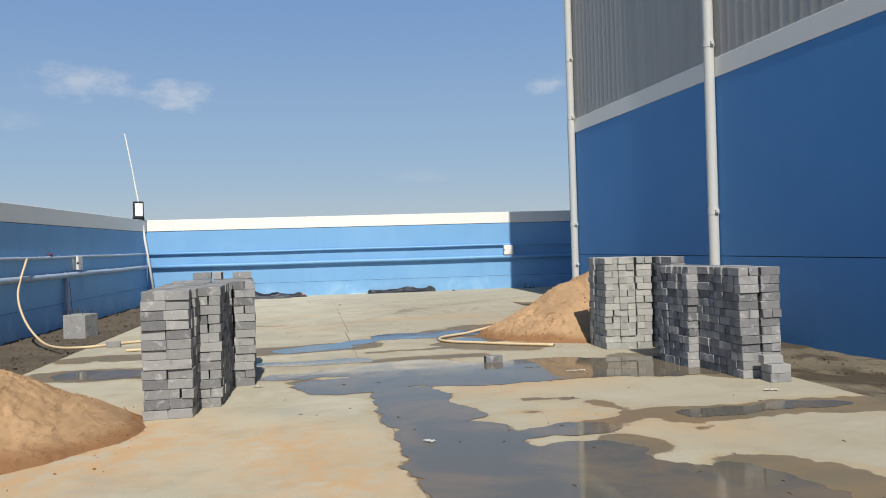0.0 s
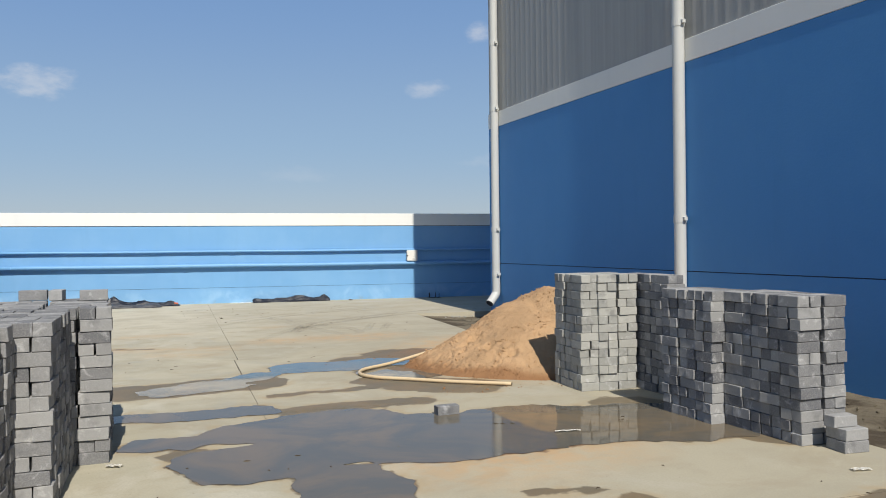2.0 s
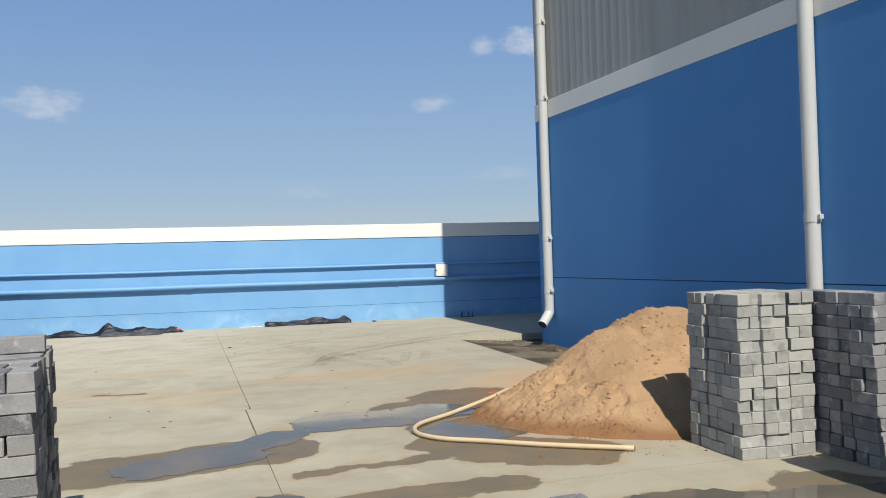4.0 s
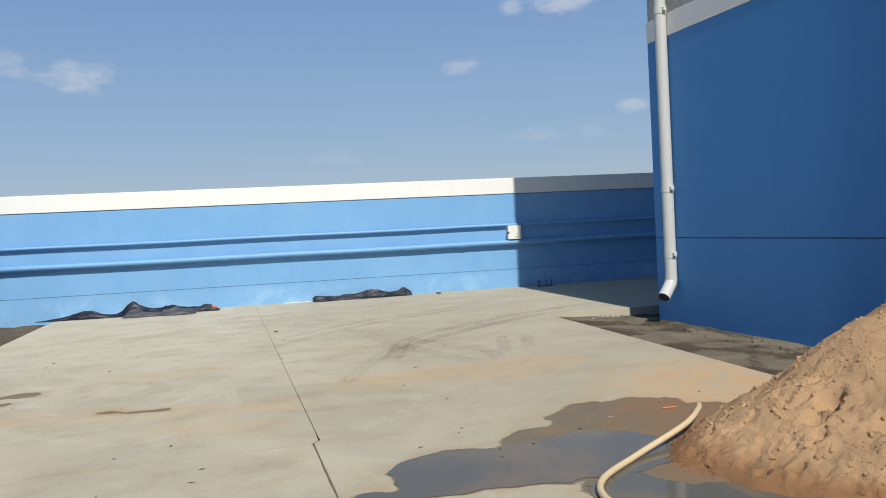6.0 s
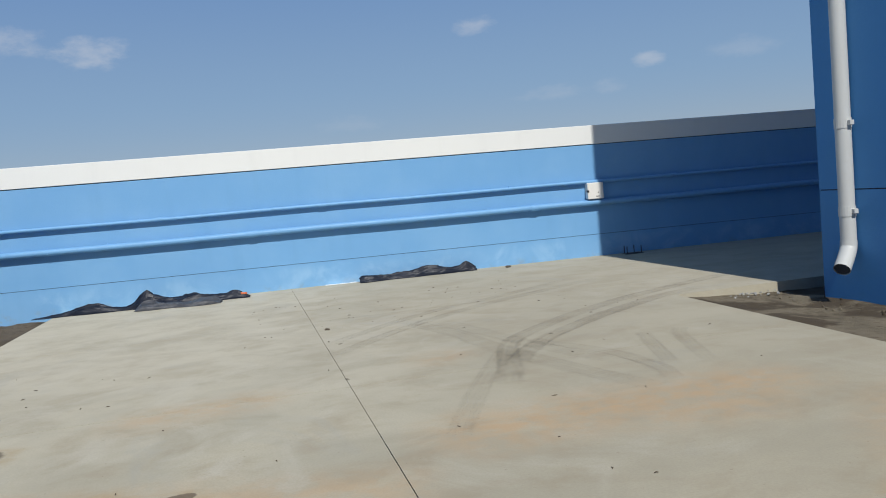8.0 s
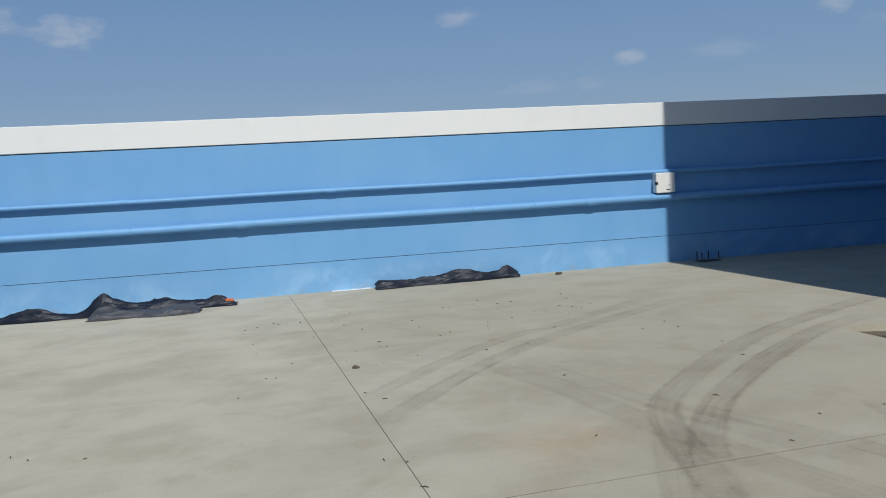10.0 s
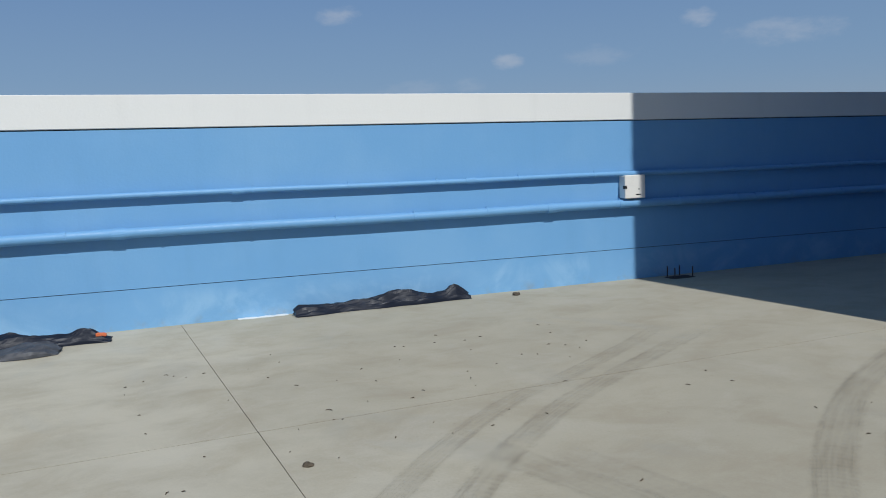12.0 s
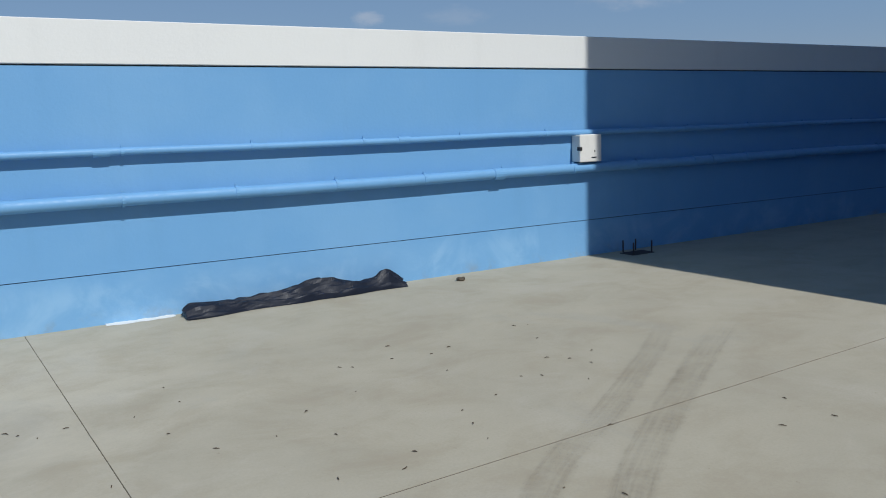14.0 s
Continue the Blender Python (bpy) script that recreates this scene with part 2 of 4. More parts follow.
water, k = material("puddle_water")
silt = k.noise(k.place, 1.1, 5.0, 0.6, 0.8)
mud = k.mix(k.ramp(silt, 0.38, 0.66), (0.115, 0.108, 0.090), (0.185, 0.142, 0.092))
mud = k.mix(k.ramp(k.noise(k.place, 9.0, 5.0, 0.7), 0.56, 0.8, 0.0, 0.3), mud, (0.09, 0.075, 0.055))
k.put(k.shader.inputs["Base Color"], mud)
k.put(k.shader.inputs["Roughness"], k.ramp(k.noise(k.place, 1.7), 0.35, 0.65, 0.02, 0.09))
k.shader.inputs["IOR"].default_value = 1.33
k.shader.inputs["Specular IOR Level"].default_value = 0.26
bump(k, k.noise(k.place, 3.0, 2.0), 0.03, 0.003)


def loose(name, light, dark, scale, rough_bump, crumbs, patches=None):
    m, k = material(name)
    big = k.noise(k.place, 1.6, 5.0, 0.6)
    fine = k.noise(k.place, scale, 5.0, 0.7)
    tone = k.mix(k.ramp(big, 0.38, 0.64), light, tuple(0.78 * c for c in light))
    tone = k.mix(k.ramp(fine, 0.48, 0.72, 0.0, 0.6), tone, dark)
    tone = k.mix(k.ramp(k.noise(k.place, 7.0, 6.0, 0.7), 0.56, 0.72, 0.0, 0.4), tone, dark)
    if patches:
        tone = k.mix(k.ramp(k.noise(k.place, 1.1, 5.0, 0.6, 0.5), 0.46, 0.56, 0.0, 0.85), tone, patches)
    if crumbs:
        z = k.add("ShaderNodeSeparateXYZ", Vector=k.place).outputs[2]
        tone = k.mix(k.math("MULTIPLY", k.ramp(k.math("ADD", z, k.math("MULTIPLY", k.math("SUBTRACT", big, 0.5), 0.25)), 0.13, 0.03), 0.85), tone, (0.27, 0.135, 0.062))
    k.put(k.shader.inputs["Base Color"], tone)
    k.shader.inputs["Roughness"].default_value = 0.95
    k.shader.inputs["Specular IOR Level"].default_value = 0.15
    clumps = k.noise(k.place, scale * 0.3, 8.0, 0.78)
    if crumbs:
        bump(k, k.math("ADD", k.math("MULTIPLY", fine, 0.6), k.math("MULTIPLY", clumps, 1.8)), rough_bump, 0.014)
    else:
        bump(k, k.math("ADD", fine, k.math("MULTIPLY", clumps, 2.5)), rough_bump, 0.02)
    return m


sand = loose("building_sand", (0.535, 0.348, 0.196), (0.390, 0.236, 0.126), 85.0, 0.8, True)
SOIL_DARK = (0.075, 0.058, 0.040)
soil = loose("dark_soil", (0.145, 0.120, 0.090), (0.055, 0.042, 0.03), 14.0, 0.9, False)
gravel_soil = loose("grey_soil", (0.235, 0.200, 0.142), SOIL_DARK, 12.0, 1.0, False, SOIL_DARK)
joint_dirt = loose("joint_dirt", (0.175, 0.150, 0.115), (0.060, 0.050, 0.038), 9.0, 0.5, False)
far_ground = loose("dry_ground", (0.30, 0.25, 0.17), (0.2, 0.16, 0.10), 3.0, 0.6, False)

tarp_black, k = material("black_plastic_sheet")
dust = k.noise(k.place, 7.0, 6.0, 0.65)
k.put(k.shader.inputs["Base Color"], k.mix(k.ramp(dust, 0.60, 0.82, 0.0, 0.6), (0.009, 0.013, 0.025), (0.036, 0.044, 0.066)))
k.put(k.shader.inputs["Roughness"], k.ramp(dust, 0.4, 0.7, 0.42, 0.6))
k.shader.inputs["Specular IOR Level"].default_value = 0.26
bump(k, k.noise(k.stretch(k.place, 0.5, 1.0, 1.0), 9.0, 3.0, 0.5), 0.4, 0.02)

tarp_grey, k = material("dusty_plastic_sheet")
dust = k.noise(k.place, 9.0, 6.0, 0.65)
k.put(k.shader.inputs["Base Color"], k.mix(k.ramp(dust, 0.35, 0.7), (0.040, 0.044, 0.054), (0.085, 0.088, 0.098)))
k.shader.inputs["Roughness"].default_value = 0.6
bump(k, k.noise(k.place, 9.0, 3.0, 0.5), 0.3, 0.02)

# ---- mesh helpers ----


def mesh_from(name, bm, mat, smooth=False):
    me = bpy.data.meshes.new(name)
    bm.to_mesh(me)
    bm.free()
    me.materials.append(mat)
    if smooth:
        me.polygons.foreach_set("use_smooth", [True] * len(me.polygons))
    return me


def part(name, bm, mat, parent=None, label="", smooth=False):
    ob = new(name, mesh_from(name, bm, mat, smooth))
    if parent is not None:
        ob.parent = parent
    if label:
        ob["label"] = label
    return ob


def thing(name, m, label, category, group="", kind=""):
    ob = new(name)
    ob.empty_display_size = 0.1
    ob.matrix_world = m
    return tagged(ob, label, category, group, kind)


def box(x0, x1, y0, y1, z0, z1, bevel=0.0, segments=1, bm=None):
    own = bm or bmesh.new()
    made = bmesh.ops.create_cube(own, size=1.0, matrix=Matrix.LocRotScale(((x0 + x1) / 2, (y0 + y1) / 2, (z0 + z1) / 2), None, (x1 - x0, y1 - y0, z1 - z0)))
    if bevel:
        edges = list({e for v in made["verts"] for e in v.link_edges})
        bmesh.ops.bevel(own, geom=edges, offset=bevel, segments=segments, affect="EDGES", profile=0.6)
    return own


def tube(points, radius, sides=12, bm=None, closed_ends=True):
    """A round bar swept along points; radius may be one number or one for each point."""
    own = bm or bmesh.new()
    pts = [Vector(p) for p in points]
    radii = radius if isinstance(radius, (list, tuple)) else [radius] * len(pts)
    rings, side = [], None
    for i, p in enumerate(pts):
        d = (pts[min(i + 1, len(pts) - 1)] - pts[max(i - 1, 0)]).normalized()
        ref = side if side is not None else (Vector((0, 0, 1)) if abs(d.z) < 0.9 else Vector((1, 0, 0))).cross(d)
        side = (ref - d * ref.dot(d)).normalized()
        up = d.cross(side)
        rings.append([own.verts.new(p + radii[i] * (math.cos(a) * side + math.sin(a) * up)) for a in (2 * math.pi * j / sides for j in range(sides))])
    for a, b in zip(rings, rings[1:]):
        for j in range(sides):
            own.faces.new((a[j], a[(j + 1) % sides], b[(j + 1) % sides], b[j]))
    if closed_ends:
        own.faces.new(list(reversed(rings[0])))
        own.faces.new(rings[-1])
    return own


def smooth_path(points, steps):
    """Catmull-Rom points through the given ones."""
    pts = [Vector(p) for p in points]
    pts = [2 * pts[0] - pts[1]] + pts + [2 * pts[-1] - pts[-2]]
    made = []
    for a, b, c, d in zip(pts, pts[1:], pts[2:], pts[3:]):
        for i in range(steps):
            t = i / steps
            made.append(0.5 * (2 * b + (c - a) * t + (2 * a - 5 * b + 4 * c - d) * t * t + (3 * b - a - 3 * c + d) * t ** 3))
    return made + [pts[-2]]


def fbm(x, y, scale, octaves=4, seed=0.0):
    return noise.fractal(Vector((x * scale + seed, y * scale - seed, seed * 0.7)), 1.0, 2.0, octaves)


def relief(name, x0, x1, y0, y1, step, height, mat, inside=None):
    """A ground sheet of square cells with its height given by a function."""
    nx, ny = max(1, round((x1 - x0) / step)), max(1, round((y1 - y0) / step))
    bm = bmesh.new()
    grid = [[None] * (ny + 1) for _ in range(nx + 1)]
    for i in range(nx + 1):
        for j in range(ny + 1):
            x, y = x0 + (x1 - x0) * i / nx, y0 + (y1 - y0) * j / ny
            if inside is None or inside(x, y):
                grid[i][j] = bm.verts.new((x, y, height(x, y)))
    for i in range(nx):
        for j in range(ny):
            q = (grid[i][j], grid[i + 1][j], grid[i + 1][j + 1], grid[i][j + 1])
            if None not in q:
                bm.faces.new(q)
    return mesh_from(name, bm, mat, True)


# ---- large structure ----
# The yard's own axes: the far and the side boundary walls stand 5.4 degrees off the building.
SKEW = -5.4
CORNER = Vector((-3.39, 26.02, 0))
YARD = pose(*CORNER, 0, 0, SKEW)
WALL_TOP, BAND_LOW, GROOVE = 2.270, 1.947, 0.380


FALL = 0.0033  # the north wall and its pipes fall towards the warehouse, metres a metre
north_fall = lambda x: -FALL * (x - 10.4)
west_fall = lambda x: 0.034 + 0.0017 * x


def boundary_wall(name, m, length, label, fall=lambda x: 0.0):
    """A rendered wall along local x, its face on local y = 0, thickness behind it."""
    wall = tagged(new(name, mesh_from(name, box(-0.2, length, 0.014, 0.22, -0.4, BAND_LOW), dark_gap)), label, "wall", kind="structure")
    wall.matrix_world = m
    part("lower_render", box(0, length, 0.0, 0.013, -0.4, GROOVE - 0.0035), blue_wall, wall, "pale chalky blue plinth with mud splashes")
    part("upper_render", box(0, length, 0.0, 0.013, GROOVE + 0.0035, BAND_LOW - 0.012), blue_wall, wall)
    part("coping_band", box(-0.2, length, -0.016, 0.24, BAND_LOW, WALL_TOP, 0.006), white_band, wall, "white painted top band of the wall")
    for ob in (wall, *wall.children):
        for v in ob.data.vertices:
            if v.co.z > 0:
                v.co.z += fall(v.co.x)
    return wall


wall_north = boundary_wall("wall_north", YARD, 26.0, "sunlit light blue rendered yard wall with white top band", north_fall)
wall_west = boundary_wall("wall_west", YARD @ pose(0, 0, 0, 0, 0, 90) @ pose(-40.0, 0, 0), 40.0, "shaded blue rendered yard wall with white top band", lambda x: west_fall(x - 40.0))

# warehouse beside the yard
FACE, END, BACK = 6.86, 19.47, -16.0
BAND0, BAND1, EAVES, LINE = 3.765, 4.060, 11.0, 1.036
warehouse = thing("warehouse", pose(0, 0, 0), "tall warehouse with blue rendered base, white band and grey metal cladding", "building", kind="structure")
part("wall", box(FACE + 0.012, 24.0, BACK, END - 0.012, -0.6, 4.3), dark_gap, warehouse)
part("lower_render", box(FACE, FACE + 0.011, BACK, END, -0.6, LINE - 0.006), blue_shaded, warehouse)
part("upper_render", box(FACE, FACE + 0.011, BACK, END, LINE + 0.006, BAND0 - 0.004), blue_shaded, warehouse)
part("end_lower_render", box(FACE + 0.012, 24.0, END - 0.011, END, -0.6, LINE - 0.006), blue_shaded, warehouse)
part("end_upper_render", box(FACE + 0.012, 24.0, END - 0.011, END, LINE + 0.006, BAND0 - 0.004), blue_shaded, warehouse)
part("white_band", box(FACE - 0.008, 24.0, BACK, END + 0.008, BAND0, BAND1, 0.004), white_band, warehouse, "white painted band between render and cladding")


def cladding(y0, y1, z0, z1):
    bm, rows, y = bmesh.new(), [], y0
    while y < y1:
        for dy, dx in ((0.0, 0.0), (0.10, 0.0), (0.15, -0.004), (0.17, -0.004)):
            if y + dy <= y1:
                rows.append((y + dy, dx))
        y += 0.21
    cols = [(bm.verts.new((FACE + 0.01 + dx, yy, z0)), bm.verts.new((FACE + 0.01 + dx, yy, z1))) for yy, dx in rows]
    for a, b in zip(cols, cols[1:]):
        bm.faces.new((a[0], a[1], b[1], b[0]))
    return bm


part("cladding", cladding(BACK, END, BAND1, EAVES), cladding_grey, warehouse, "grey ribbed metal sheet cladding")
part("upper_wall", box(FACE + 0.02, 24.0, BACK, END - 0.005, 4.3, EAVES - 0.05), cladding_grey, warehouse)
part("roof", box(FACE - 0.15, 24.2, BACK, END + 0.15, EAVES, EAVES + 0.2, 0.02), cladding_grey, warehouse)

# the place closed behind the walker
wall_south = boundary_wall("wall_south", pose(24.0, -14.0, 0, 0, 0, 180), 36.0, "blue rendered yard wall with white top band")

# open ground to the horizon, below the yard
ground = tagged(new("ground", relief("ground", -1500, 1500, -1500, 1500, 100, lambda x, y: -0.45, far_ground)), "dry brown open ground around the yard", "ground", kind="structure")

# ---- yard floor ----
JOINT_X = lambda y: 1.21 + 0.034 * (y - 13.55) if y < 14.75 else 1.345 + 0.037 * (y - 16.0)
CHIPPED = lambda y: 0.007 * max(0.0, min(1.0, (y - 12.2) / 0.6, (15.0 - y) / 0.3)) * (0.7 + fbm(y, 1.0, 4.0, 3))
JOINT_WEST = lambda y: JOINT_X(y) - max(0.0, CHIPPED(y))
JOINT_EAST = lambda y: JOINT_X(y) + 0.6 * max(0.0, CHIPPED(y))
LEFT_EDGE = lambda y: -1.89 + 0.060 * (y - 24.77)
RIGHT_EDGE = lambda y: 4.86 + 0.029 * (y - 7.3) if y < 15 else 5.083 + 0.07 * (y - 15)
WALL_Y = lambda x: CORNER.y - (x - CORNER.x) * math.tan(radians(-SKEW))
CROSS = [0.9 + 3.455 * i for i in range(-4, 7)]
CROSS_SLOPE = -0.045

# standing water and damp concrete as rounded bars: x, y, x, y, radius
WATER = (
    (1.32, 7.9, 1.35, 9.1, 0.34), (1.45, 4.6, 1.42, 7.4, 0.46), (1.95, 4.6, 2.0, 6.5, 0.45), (1.6, 7.15, 2.35, 7.3, 0.17), (2.5, 5.0, 2.55, 5.8, 0.45),
    (2.62, 12.95, 3.0, 12.72, 0.27), (0.85, 9.75, 2.0, 10.1, 0.52), (2.0, 10.0, 3.2, 9.95, 0.72), (3.2, 9.95, 4.15, 9.7, 0.66), (0.9, 10.55, 1.8, 10.75, 0.40), (0.05, 11.48, 1.1, 11.42, 0.19),
    (0.2, 10.45, 0.9, 10.4, 0.20), (0.3, 12.75, 0.95, 12.85, 0.28), (1.1, 13.05, 1.4, 13.35, 0.20), (1.9, 13.72, 2.9, 13.72, 0.38), (3.3, 7.42, 4.5, 7.45, 0.12), (-2.0, 11.55, -0.8, 11.3, 0.30),
)
DAMP = (
    (2.5, 12.55, 3.4, 11.9, 0.26),     (0.1, 12.8, 1.2, 12.9, 0.42), (3.1, 14.55, 3.62, 14.62, 0.25), (3.0, 14.3, 3.95, 14.2, 0.22), (2.6, 14.0, 3.6, 13.9, 0.35), (-0.3, 16.55, -0.1, 16.5, 0.04), (0.0, 16.42, 0.3, 16.38, 0.02), (2.8, 12.9, 3.2, 13.6, 0.45), (2.6, 12.1, 3.2, 11.6, 0.24), (1.5, 11.25, 2.5, 11.3, 0.20), (1.4, 12.05, 2.3, 12.1, 0.09),
    (2.76, 8.3, 2.84, 7.6, 0.05), (2.8, 7.6, 3.3, 7.4, 0.14), (3.2, 7.42, 4.8, 7.35, 0.28), (2.25, 8.42, 2.6, 8.35, 0.06), (2.1, 7.9, 2.15, 7.9, 0.04), (-2.3, 11.6, -0.5, 11.3, 0.44), (-2.3, 13.0, -0.5, 12.85, 0.32),
    (2.2, 6.5, 2.45, 6.75, 0.24), (2.4, 4.9, 2.95, 5.5, 0.42), (2.3, 7.35, 2.75, 7.5, 0.14), (2.9, 6.0, 3.1, 5.6, 0.3), (3.1, 7.0, 3.3, 7.1, 0.05), (-1.2, 17.75, -0.98, 17.72, 0.15), (-1.3, 17.42, -1.1, 17.40, 0.07), (4.2, 10.4, 4.6, 9.0, 0.35), (0.5, 10.1, 0.6, 9.8, 0.2),
)
# tyre tracks: width, strength, runs of x, y
TRACKS = (
    (0.17, 0.75, ((1.3, 19.25), (1.68, 19.67), (2.40, 20.41), (3.12, 20.99), (3.71, 21.35), (4.30, 21.66), (4.95, 22.0), (5.8, 22.4))),
    (0.15, 0.62, ((1.5, 20.0), (1.70, 20.2), (2.20, 20.69), (2.82, 21.19), (3.28, 21.47), (3.65, 21.63), (4.66, 22.19), (5.3, 22.6))),
    (0.22, 0.55, ((2.45, 21.0), (2.56, 20.46), (2.72, 19.7), (2.80, 18.85), (2.95, 18.04), (3.12, 17.3), (3.3, 16.8))),
    (0.20, 0.42, ((2.78, 20.6), (2.92, 19.8), (3.05, 19.1), (3.25, 18.2), (3.5, 17.5))),
    (0.19, 0.95, ((2.45, 17.5), (2.56, 17.78), (2.97, 18.85), (3.49, 19.41), (4.21, 19.95), (5.06, 20.45), (6.35, 20.99), (7.3, 21.3))),
    (0.19, 1.0, ((2.55, 17.7), (2.85, 18.30), (3.33, 18.87), (3.95, 19.38), (4.46, 19.73), (5.32, 20.22), (6.1, 20.5))),
    (0.16, 0.5, ((1.75, 16.5), (2.02, 17.1), (2.40, 17.85), (2.88, 18.72))),
    (0.15, 0.6, ((3.15, 18.95), (3.25, 18.66), (3.50, 18.0), (3.53, 17.3), (3.4, 16.9))),
    (0.13, 0.6, ((4.1, 18.55), (3.97, 18.22), (3.64, 17.3))), (0.13, 0.6, ((4.45, 18.5), (4.27, 18.2), (3.90, 17.2))),
)


SANDY = ((4.4, 13.2, 5.0, 14.6, 1.5), (-1.6, 7.9, -2.6, 8.2, 1.5), (2.0, 16.6, 3.8, 16.65, 0.30), (2.25, 18.7, 2.35, 18.75, 0.05), (-1.2, 16.7, 1.2, 16.0, 0.12), (3.0, 16.4, 3.4, 16.3, 0.2), (2.2, 9.2, 3.0, 9.3, 0.5), (2.4, 7.7, 3.2, 6.9, 0.25), (0.2, 7.6, 0.5, 6.4, 0.6), (0.0, 18.1, 0.7, 18.2, 0.12), (0.4, 15.6, 0.9, 15.4, 0.1))


def bars(xs, ys, rows):
    d = np.full(xs.shape, 9.0)
    for x0, y0, x1, y1, r in rows:
        ax, ay = x1 - x0, y1 - y0
        t = np.clip(((xs - x0) * ax + (ys - y0) * ay) / (ax * ax + ay * ay), 0, 1)
        d = np.minimum(d, np.hypot(xs - x0 - t * ax, ys - y0 - t * ay) - r)
    return d


def shore(xs, ys, d, size, seed):
    """Roughens a wet outline."""
    flat = d.ravel()
    for i in np.nonzero(np.abs(flat) < 0.35)[0]:
        flat[i] += size * fbm(xs.flat[i], ys.flat[i], 1.9, 5, seed) + 0.35 * size * fbm(xs.flat[i], ys.flat[i], 7.0, 3, seed)
    return d


def damp_field(xs, ys):
    return shore(xs, ys, np.minimum(bars(xs, ys, WATER) - 0.012, bars(xs, ys, DAMP)), 0.12, 0.0)


floor = thing("floor", pose(0, 0, 0), "pale stained concrete yard slab with saw-cut joints and tyre marks", "floor", kind="structure")


def slab(x_low, x_high, y_low, y_high, step, west=0.0022, east=0.0022):
    """One concrete bay between joints; the borders are functions of the other axis."""
    gap = 0.0022
    ny, nx = max(2, round((y_high - y_low) / step)), max(2, round((x_high(y_low) - x_low(y_low)) / step))
    v = np.linspace(0, 1, ny + 1)
    u = np.linspace(0, 1, nx + 1)
    y = y_low + 2 * gap + (y_high - y_low - 4 * gap) * v
    worn = np.array([0.6 + 0.8 * fbm(a, 2.0, 5.0, 4) for a in y])
    lo, hi = np.array([x_low(a) for a in y]) + west * (1 + worn), np.array([x_high(a) for a in y]) - east * (1 - 0.4 * worn)
    xs = lo[:, None] + (hi - lo)[:, None] * u[None, :]
    ys = np.repeat(y[:, None], nx + 1, 1) + CROSS_SLOPE * (xs - 1.3)
    ys = np.minimum(ys, CORNER.y - (xs - CORNER.x) * math.tan(radians(-SKEW)) + 0.01)
    top = np.stack([xs, ys, np.zeros_like(xs)], -1).reshape(-1, 3)
    idx = np.arange((ny + 1) * (nx + 1)).reshape(ny + 1, nx + 1)
    faces = np.stack([idx[:-1, :-1], idx[:-1, 1:], idx[1:, 1:], idx[1:, :-1]], -1).reshape(-1, 4).tolist()
    rim = np.concatenate([idx[0, :], idx[1:, -1], idx[-1, -2::-1], idx[-2:0:-1, 0]])
    low = top[rim] - np.array([0, 0, 0.2])
    base = len(top)
    for i in range(len(rim)):
        j = (i + 1) % len(rim)
        faces.append([int(rim[j]), int(rim[i]), base + i, base + j])
    verts = np.concatenate([top, low])
    me = bpy.data.meshes.new("slab")
    me.from_pydata(verts.tolist(), [], faces)
    for name, field in (("damp", damp_field(verts[:, 0], verts[:, 1])),
                        ("sandy", np.clip(0.35 - bars(verts[:, 0], verts[:, 1], SANDY) / 0.9, 0, 1))):
        me.attributes.new(name, "FLOAT", "POINT").data.foreach_set("value", field)
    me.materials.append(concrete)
    ob = new("slab", me)
    ob.parent = floor


for y0, y1 in zip(CROSS, CROSS[1:] + [26.6]):
    step = 0.07 if y1 > 4 else 0.4
    slab(LEFT_EDGE, JOINT_WEST, y0, y1, step)
    slab(JOINT_EAST, RIGHT_EDGE if y1 < 22 else (lambda y: 13.0), y0, y1, step, east=0.0 if 21 < y1 < 22 else 0.0022)
slab(RIGHT_EDGE, lambda y: 9.5, 20.34, CROSS[-1], 0.1, west=0.0)
bm = bmesh.new()
for a, b in zip(CROSS, CROSS[1:] + [26.3]):
    bm.faces.new([bm.verts.new((JOINT_X(y) + dx, y, -0.002)) for y, dx in ((a, -0.02), (a, 0.02), (b, 0.02), (b, -0.02))])
    xs = (LEFT_EDGE(a) + 0.05, RIGHT_EDGE(a) - 0.05 if a < 21 else 9.0)
    bm.faces.new([bm.verts.new((x, a + CROSS_SLOPE * (x - 1.3) + dy, -0.002)) for x, dy in ((xs[0], -0.02), (xs[1], -0.02), (xs[1], 0.02), (xs[0], 0.02))])
part("joint_filler", bm, joint_dirt, floor, "dirt packed into the slab joints")



def tyre_mark(width, press, run):
    """A strip of dust along a curve."""
    pts = smooth_path([(x, y, 0.002) for x, y in run], 8)
    bm, rows, along = bmesh.new(), [], 0.0
    layers = [bm.verts.layers.float.new(name) for name in ("across", "along", "press")]
    for i, p in enumerate(pts):
        d = (pts[min(i + 1, len(pts) - 1)] - pts[max(i - 1, 0)]).normalized()
        side = Vector((-d.y, d.x, 0)) * (width * 0.62)
        along += (p - pts[i - 1]).length if i else 0.0
        t = i / (len(pts) - 1)
        fade = min(1.0, t / 0.18, (1 - t) / 0.18) * press
        row = []
        for u in (-1.0, -0.5, 0.0, 0.5, 1.0):
            v = bm.verts.new(p + side * u)
            for layer, value in zip(layers, (u, along, fade)):
                v[layer] = value
            row.append(v)
        rows.append(row)
    for a, b in zip(rows, rows[1:]):
        for j in range(4):
            bm.faces.new((a[j], b[j], b[j + 1], a[j + 1]))
    bmesh.ops.recalc_face_normals(bm, faces=bm.faces)
    return part("tyre_mark", bm, tyre_dust, floor, "grey-brown tyre mark on the concrete")


